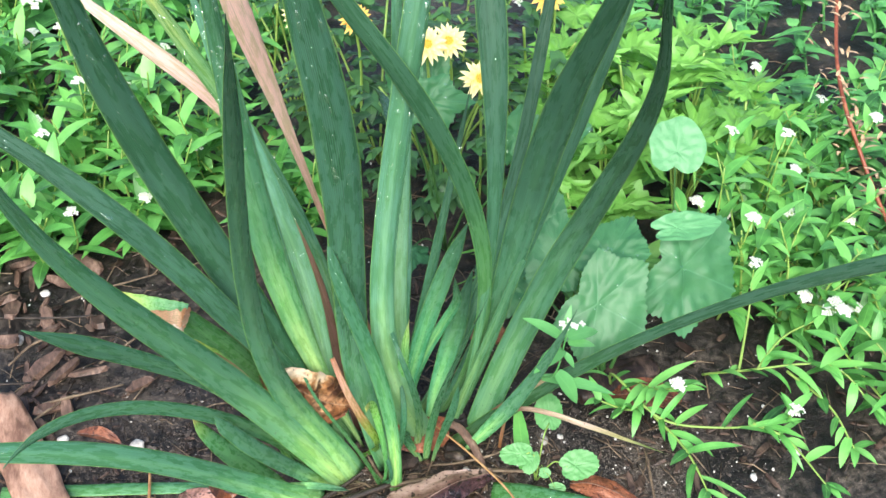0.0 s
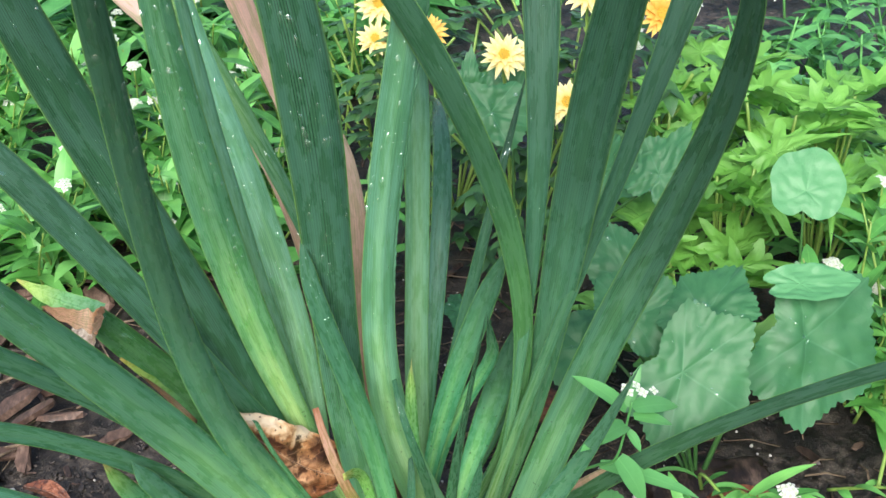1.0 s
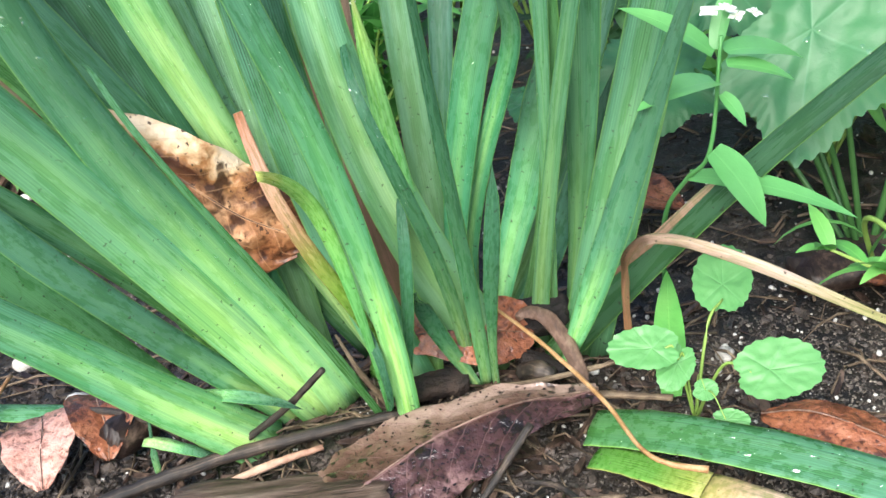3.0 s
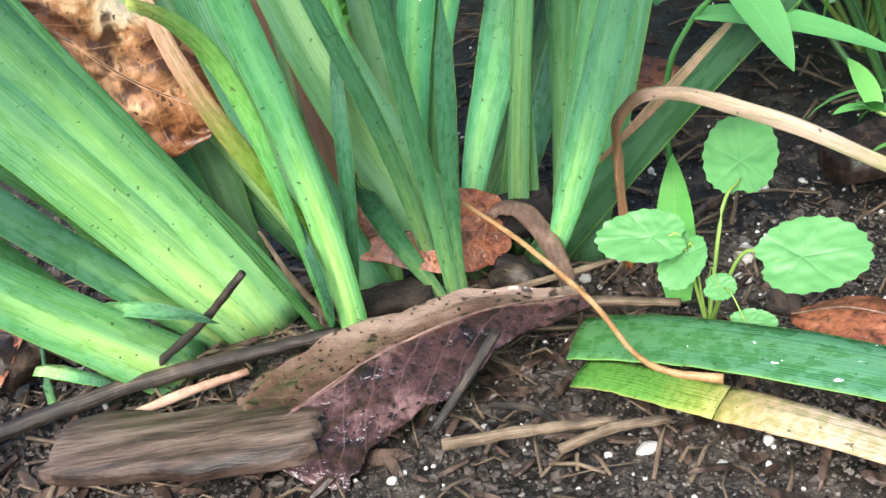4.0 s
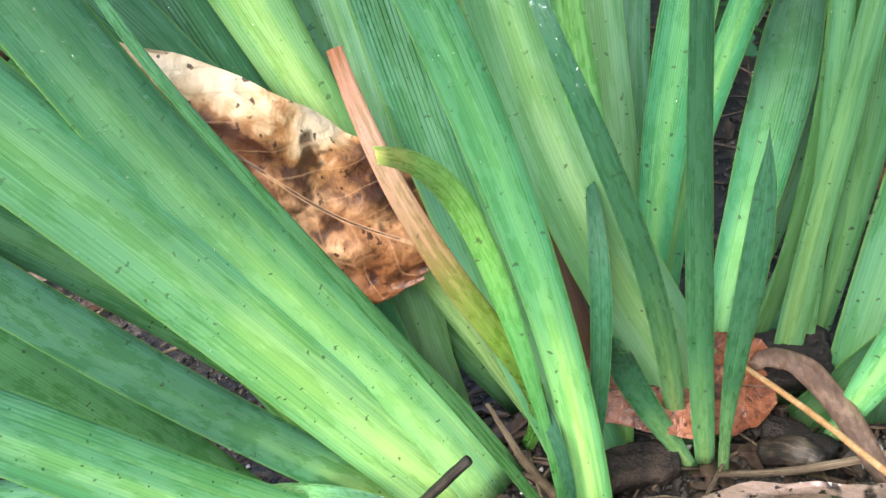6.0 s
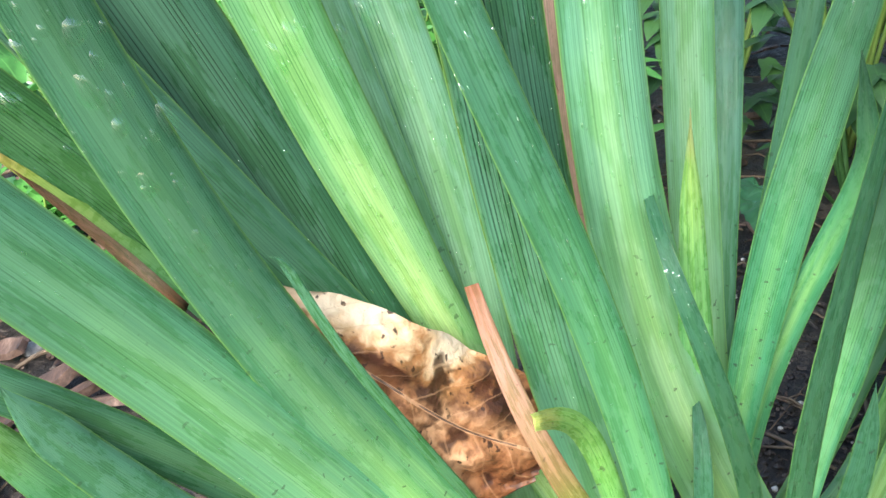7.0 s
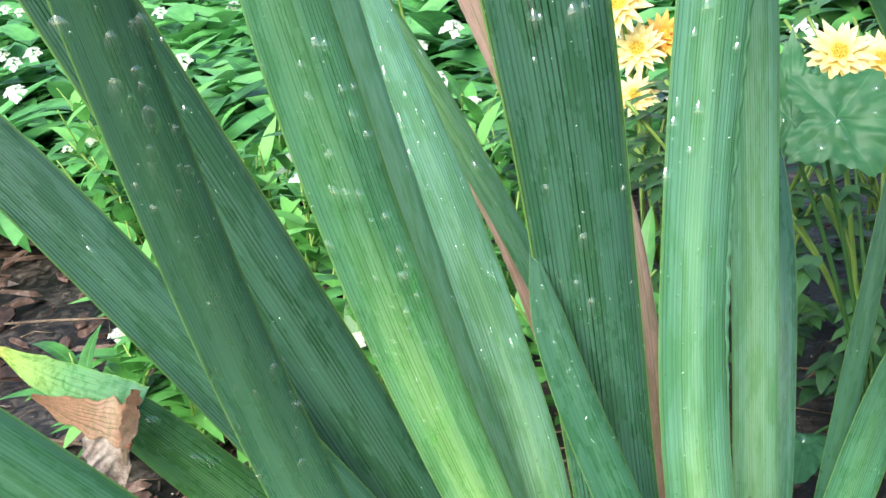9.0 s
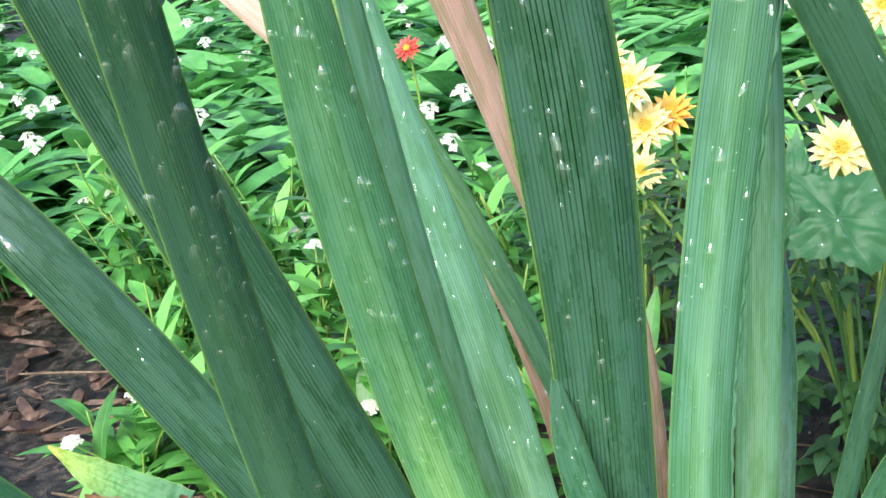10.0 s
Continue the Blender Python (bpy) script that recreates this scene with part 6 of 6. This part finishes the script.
ground_cover("herb_carpet", 9500, ((-1.9, 0.8), (0.75, 2.6), patchy(-0.55, 1.65, 1.25, 0.92, 0.12)), rng, 0.105, "carpet of narrow-leaved green herbs behind the bed", 170)
ground_cover("far_herb_carpet", 9500, ((-5.0, 3.8), (2.0, 8.0), patchy(-0.6, 5.0, 4.2, 3.1, 0.2)), rng, 0.085, "distant carpet of green herbs", 60)
ground_cover("side_herb_carpet", 3600, ((0.30, 1.3), (0.0, 1.0), patchy(0.78, 0.50, 0.50, 0.48, 0.3)), rng, 0.034, "patchy carpet of narrow-leaved herbs", 26)


# ---- broad lobed leaves on stalks ----
def lobed_plant(label, root, leaves, material, name="lobed_herb", **shape):
    plant = empty(name, (root[0], root[1], 0.0), label, "herb")
    for k, (base, direction, up, length, width) in enumerate(leaves):
        broad_leaf("leaf", base, direction, up, length, width, material, plant, seed=k * 3 + len(leaves), **shape)
        st = Soup()
        b = Vector(base) + Vector(direction).normalized() * 0.004
        tube(st, smooth_path((Vector((root[0], root[1], -0.003)), Vector((root[0], root[1], 0)).lerp(b, 0.55) + Vector((0, 0, 0.012)), b), 6), [min(0.0022, length * 0.026) * (1 - 0.35 * i / 12) for i in range(13)], 6)
        st.object("leaf_stalk", HERBSTEM if material is SEEDLING else LEAFSTALK, plant)
    return plant


FACE = (-0.25, -0.62, 0.75)
lobed_plant("broad green leaves with finely toothed edges and raindrops", (0.215, 0.060), (
    ((0.170, 0.026, 0.137), (0.72, -0.50, -0.38), (-0.30, -0.70, 0.62), 0.062, 0.098),
    ((0.196, 0.046, 0.137), (0.62, 0.55, 0.38), (-0.35, -0.45, 0.75), 0.062, 0.058),
    ((0.160, 0.060, 0.125), (0.30, 0.55, 0.55), (-0.25, -0.70, 0.60), 0.062, 0.056),
    ((0.252, 0.052, 0.135), (0.80, -0.22, -0.42), (-0.10, -0.75, 0.62), 0.078, 0.108),
    ((0.160, 0.120, 0.085), (-0.5, -0.1, 0.0), FACE, 0.06, 0.06),
    ((0.190, 0.145, 0.100), (-0.1, 0.4, 0.35), FACE, 0.06, 0.055),
), LOBED, lobes=5, teeth=52, heart=0.22, cup=-0.06, droop=0.15, wavy=0.09, depth=0.12, tooth=0.024, around=256, rings=12)
lobed_plant("pale smooth kidney-shaped leaf on a long stalk", (0.30, 0.12), (
    ((0.294, 0.128, 0.170), (0.25, 0.50, 0.58), (-0.2, -0.7, 0.65), 0.046, 0.050),
    ((0.252, 0.060, 0.158), (1.0, 0.02, -0.05), (0.0, -0.45, 0.85), 0.056, 0.026),
), ROUND, name="round_leaved_herb", heart=0.25, cup=0.1, droop=0.1, lobes=5, depth=0.035, wavy=0.08)
lobed_plant("grey-green lobed leaves with scalloped edges", (0.13, 0.29), (
    ((0.086, 0.262, 0.190), (0.10, 0.25, 0.85), (-0.15, -0.90, 0.30), 0.056, 0.036),
    ((0.088, 0.232, 0.212), (0.85, -0.10, -0.10), (-0.10, -0.80, 0.55), 0.058, 0.052),
    ((0.130, 0.322, 0.165), (-0.1, 0.3, 0.5), FACE, 0.058, 0.050),
    ((0.085, 0.250, 0.040), (-0.2, -0.6, 0.1), (0, -0.4, 0.9), 0.045, 0.045),
    ((0.185, 0.270, 0.13), (0.3, -0.2, 0.3), FACE, 0.055, 0.055),
    ((0.220, 0.230, 0.14), (0.3, 0.2, 0.4), FACE, 0.06, 0.05),
), LOBED, lobes=5, teeth=32, heart=0.3, cup=-0.06, droop=0.25, wavy=0.12, depth=0.20, tooth=0.035, around=160)

# ---- seedling by the iris base ----
lobed_plant("pale green seedling with small scalloped leaves", (0.119, -0.034), (
    ((0.1365, -0.0130, 0.0330), (0.20, 0.75, 0.45), (-0.1, -0.55, 0.8), 0.030, 0.0235),
    ((0.1140, -0.0350, 0.0325), (-1.0, 0.10, 0.08), (0.05, -0.55, 0.85), 0.0255, 0.0190),
    ((0.1175, -0.0310, 0.0290), (-0.45, -0.60, -0.40), (-0.1, -0.6, 0.8), 0.0185, 0.0140),
    ((0.1340, -0.0530, 0.0285), (1.0, -0.06, 0.06), (-0.05, -0.55, 0.85), 0.030, 0.0245),
    ((0.1185, -0.0440, 0.0190), (0.6, -0.3, 0.0), (-0.1, -0.6, 0.8), 0.009, 0.009),
    ((0.1230, -0.0560, 0.0130), (0.7, -0.3, 0.0), (-0.1, -0.5, 0.9), 0.013, 0.009),
), SEEDLING, name="seedling", teeth=22, tooth=0.028, around=132, heart=0.16, cup=0.04, droop=0.10, wavy=0.05)
fresh = empty("weed_leaf", (0.12, 0.0, 0.0), "single upright narrow green weed leaf", "herb")
fr = Soup()
lance(fr, (0.112, -0.026, 0.004), (0.10, 0.55, 0.35), (-0.1, -0.6, 0.8), 0.062, 0.013, 0.15, 8)
fr.object("leaf", HERB, fresh)

sprout = empty("grass_sprout", (-0.100, -0.019, 0.0), "thin bright green grass sprout in the soil", "grass")
strap("blade", ((-0.1000, -0.0190, -0.002), (-0.1020, -0.0170, 0.010), (-0.1000, -0.0050, 0.020), (-0.1040, -0.0030, 0.028)), (0.0016, 0.0018, 0.0014, 0.0005), sprout, YOUNG, n=12, keel=0.2)


# ---- bright herb with deeply cut leaves ----
def feathery(at, rng, leaves=8, size=0.08, label="bright green herb with deeply cut lobed leaves"):
    plant = empty("cut_leaved_herb", (at[0], at[1], 0), label, "herb", "cut-leaved herbs")
    for k in range(leaves):
        a = k * 2.4 + rng.uniform(-0.3, 0.3)
        out = Vector((math.cos(a), math.sin(a), 0))
        start = Vector((at[0], at[1], at[2] * rng.uniform(0.35, 1.0))) + out * rng.uniform(0.008, 0.03)
        ln = size * rng.uniform(0.7, 1.15)
        st = Soup()
        tube(st, smooth_path((Vector((at[0], at[1], -0.002)), start.lerp(Vector((at[0], at[1], 0)), 0.45), start), 4), 0.0014, 5)
        st.object("leaf_stalk", HERBSTEM, plant)
        broad_leaf("leaf", start, out + Vector((0, 0, rng.uniform(0.1, 0.6))), Vector((0, 0, 1)) - out * 0.4, ln, ln * rng.uniform(0.62, 0.8), FEATHER, plant, lobes=9, teeth=26, depth=0.42, cup=0.25, droop=0.7, wavy=0.12, seed=rng.randint(0, 99), rings=6, around=110)


for x, y, z in ((0.36, 0.34, 0.16), (0.42, 0.36, 0.15), (0.30, 0.28, 0.13), (0.37, 0.26, 0.14), (0.25, 0.22, 0.09), (0.45, 0.29, 0.14), (0.33, 0.42, 0.17), (0.23, 0.17, 0.06), (0.43, 0.45, 0.15), (0.27, 0.36, 0.15)):
    feathery((x, y, z), rng, 9, 0.085)


# ---- yellow chrysanthemums with dark leaves ----
def daisy(plant, at, axis, radius, petal, rng):
    head = Soup()
    d, s, u = frame_of(axis, (0.1, 0.3, 0.95))
    for layer, (count, rise, ln) in enumerate(((15, 0.25, 1.0), (12, 0.55, 0.8), (8, 0.9, 0.55))):
        for k in range(count):
            a = 6.283 * (k + 0.5 * layer) / count + rng.uniform(-0.1, 0.1)
            o = s * math.cos(a) + u * math.sin(a)
            lance(head, Vector(at) + o * (radius * 0.12) + d * (layer * radius * 0.06), o + d * rise, d, radius * ln * rng.uniform(0.85, 1.05), radius * 0.30, 0.25, 4, 0.25)
    ob = head.object("flower_head", petal, plant)
    disc = Soup()
    for k in range(26):
        a, r = k * 2.4, radius * 0.24 * math.sqrt(k / 26)
        lump(disc, Vector(at) + s * (r * math.cos(a)) + u * (r * math.sin(a)) + d * (radius * 0.2), (radius * 0.06,) * 3, rng)
    disc.object("disc", DISC, ob)
    st = Soup()
    tube(st, smooth_path((Vector((at[0] + rng.uniform(-0.02, 0.02), at[1] + 0.02, 0.0)), Vector(at) + Vector((0.005, 0.012, -0.07)), Vector(at) - d * 0.004), 5), 0.0016, 5)
    st.object("stalk", HERBSTEM, plant)


def mum(at, flowers, rng, leaves=70, height=0.17, spread=0.10):
    plant = empty("chrysanthemum", (at[0], at[1], 0), "bushy chrysanthemum with yellow flowers and dark leaves", "flower", "chrysanthemums")
    lf = Soup()
    for k in range(9):
        st = Soup()
        a = rng.uniform(0, 6.283)
        top = Vector((at[0] + spread * 0.8 * math.cos(a), at[1] + spread * 0.8 * math.sin(a), height * rng.uniform(0.6, 1.0)))
        tube(st, smooth_path((Vector((at[0], at[1], -0.003)), Vector((at[0], at[1], 0)).lerp(top, 0.5) + Vector((0, 0, 0.02)), top), 5), 0.0015, 5)
        st.object("stem", HERBSTEM, plant)
    for k in range(leaves):
        a, r = rng.uniform(0, 6.283), spread * math.sqrt(rng.random())
        p = Vector((at[0] + r * math.cos(a), at[1] + r * math.sin(a), height * rng.uniform(0.08, 0.95)))
        o = Vector((math.cos(a), math.sin(a), rng.uniform(-0.2, 0.5)))
        ln = rng.uniform(0.022, 0.038)
        lance(lf, p, o, (0, 0, 1), ln, ln * 0.42, 0.5, 5)
        for sg in (-1, 1):
            lance(lf, p + o.normalized() * ln * 0.35, o + o.cross(Vector((0, 0, 1))) * sg * 0.9, (0, 0, 1), ln * 0.5, ln * 0.22, 0.4, 3)
    tagged(lf.object("leaves", MUM, plant), kind="stuff")
    for p, r, c in flowers:
        daisy(plant, p, (rng.uniform(-0.35, 0.15), -0.75, rng.uniform(0.35, 0.8)), r, c, rng)


mum((0.15, 0.37), (((0.1226, 0.320, 0.218), 0.018, YELLOW_PETAL), ((0.150, 0.345, 0.205), 0.018, YELLOW_PETAL), ((0.172, 0.312, 0.178), 0.019, YELLOW_PETAL)), rng, 90, 0.19, 0.09)
mum((0.03, 0.58), (((0.030, 0.570, 0.215), 0.024, YELLOW_PETAL), ((0.040, 0.575, 0.180), 0.022, YELLOW_PETAL), ((0.060, 0.590, 0.185), 0.020, ORANGE_PETAL), ((0.012, 0.580, 0.235), 0.02, YELLOW_PETAL), ((0.034, 0.560, 0.150), 0.018, YELLOW_PETAL)), rng, 110, 0.20, 0.11)
mum((0.27, 0.45), (((0.270, 0.400, 0.215), 0.020, ORANGE_PETAL), ((0.285, 0.420, 0.225), 0.017, ORANGE_PETAL), ((0.21, 0.42, 0.23), 0.02, YELLOW_PETAL)), rng, 100, 0.20, 0.10)
mum((0.10, 0.47), (((0.075, 0.430, 0.20), 0.017, ORANGE_PETAL),), rng, 120, 0.18, 0.10)
mum((0.22, 0.56), (((0.20, 0.52, 0.26), 0.02, YELLOW_PETAL), ((0.25, 0.54, 0.25), 0.02, YELLOW_PETAL)), rng, 120, 0.22, 0.11)
mum((-0.22, 0.98), (((-0.18, 0.97, 0.20), 0.016, RED_PETAL),), rng, 40, 0.14, 0.08)

# ---- reddish seeding stem with dry husks ----
dry = empty("dry_seed_stem", (0.55, 0.20, 0), "reddish dry seed stem with pale husks", "herb")
rs, hk = Soup(), Soup()
path = smooth_path(((0.57, 0.15, 0.0), (0.545, 0.21, 0.08), (0.55, 0.29, 0.14), (0.60, 0.40, 0.20)), 8)
tube(rs, path, 0.0022, 6)
for k in range(110):
    p = rng.choice(path[6:]) + Vector((rng.gauss(0, 0.014), rng.gauss(0, 0.014), rng.gauss(0, 0.012)))
    lance(hk, p, (rng.uniform(-1, 1), rng.uniform(-1, 1), rng.uniform(-0.3, 1)), (0, 0, 1), rng.uniform(0.008, 0.016), 0.004, 0.4, 3)
rs.object("stem", REDSTEM, dry)
tagged(hk.object("husks", DRYHUSK, dry), kind="stuff")
hk = Soup()
for k in range(130):
    x, y = rng.uniform(0.50, 0.68), rng.uniform(0.05, 0.34)
    lance(hk, (x, y, ground_height(x, y) + 0.006), (rng.uniform(-1, 1), rng.uniform(-1, 1), rng.uniform(0, 0.3)), (0, 0, 1), rng.uniform(0.012, 0.026), 0.006, 0.4, 3)
tagged(hk.object("fallen_husks", DRYHUSK), "pale dry husks on the mulch", "mulch", kind="stuff")


# ---- raindrops ----
def drops(rng):
    s = Soup()

    def drop(p, nrm, tan, r, stretch):
        d, a, b = frame_of(tan, nrm)
        verts, faces = [], []
        wob = [1 + rng.uniform(-0.14, 0.14) for _ in range(10)]
        for rho in (1.0, 0.9, 0.65, 0.3):
            for k in range(10):
                g = k * 6.283 / 10
                verts.append(p + d * (r * rho * stretch * math.cos(g)) + a * (r * rho * wob[k] * math.sin(g) * (1 - 0.32 * math.cos(g))) + nrm * (r * 0.52 * (1 - rho * rho) + 0.00002))
        for lat in range(3):
            for k in range(10):
                j = (k + 1) % 10
                faces.append((lat * 10 + k, lat * 10 + 10 + k, lat * 10 + 10 + j, lat * 10 + j))
        faces.append(tuple(39 - k for k in range(10)))
        s.add(verts, faces, [(0.5, 0.5)] * len(verts))

    for key, count in DROPS.items():
        grid = SURFACES[key]
        n = len(grid)
        for _ in range(count):
            i = min(n - 2, int(n * rng.uniform(0.12, 0.97)))
            j = rng.randint(0, 5)
            row, nrm = grid[i]
            nxt = grid[i + 1][0]
            fu, fs = rng.random(), rng.random()
            p = (row[j] * (1 - fs) + row[j + 1] * fs) * (1 - fu) + (nxt[j] * (1 - fs) + nxt[j + 1] * fs) * fu
            tan = (nxt[j] - row[j]).normalized()
            e = (row[j + 1] - row[j])
            nn = e.cross(tan).normalized()
            nn = nn if nn.dot(nrm) > 0 else -nn
            r = 0.0003 + (0.0021 if i > 0.42 * n and key not in SMALL_DROPS else 0.0006) * rng.random() ** 3.6
            drop(p, nn, tan, r, rng.uniform(1.2, 2.2))
    # on the broad lobed leaves
    bpy.context.view_layer.update()
    for leaf in [o for o in bpy.data.objects if o.type == "MESH" and o.data.materials and o.data.materials[0] == LOBED]:
        polys = leaf.data.polygons
        if len(polys) < 60 or leaf.name.startswith("stalk"):
            continue
        m = leaf.matrix_world
        turn = m.to_3x3()
        for _ in range(16):
            f = polys[rng.randrange(len(polys))]
            nrm = (turn @ f.normal).normalized()
            side = 1 if nrm.z > 0 else -1
            drop(m @ f.center + nrm * side * 0.0002, nrm * side, Vector((rng.uniform(-1, 1), rng.uniform(-1, 1), 0.2)), 0.0007 + 0.0022 * rng.random() ** 2.5, rng.uniform(1.0, 1.4))
    ob = s.object("raindrops", WATER)
    ob.visible_shadow = False
    tagged(ob, "clear raindrops clinging to the leaves", "water", kind="stuff")


SMALL_DROPS = ("J", "G", "I", "P", "V", "W")
DROPS = {"C": 520, "B": 460, "L": 300, "K": 240, "D": 220, "A": 200, "BB": 260, "E": 60, "AA": 60, "T": 40, "Z": 30, "V": 40, "W": 35, "U": 20, "CC2": 50, "P": 30, "J": 60, "G": 40, "I": 40, "M": 40, "O": 20, "EE": 40, "CC": 30, "lie1": 30}
drops(random.Random(5))
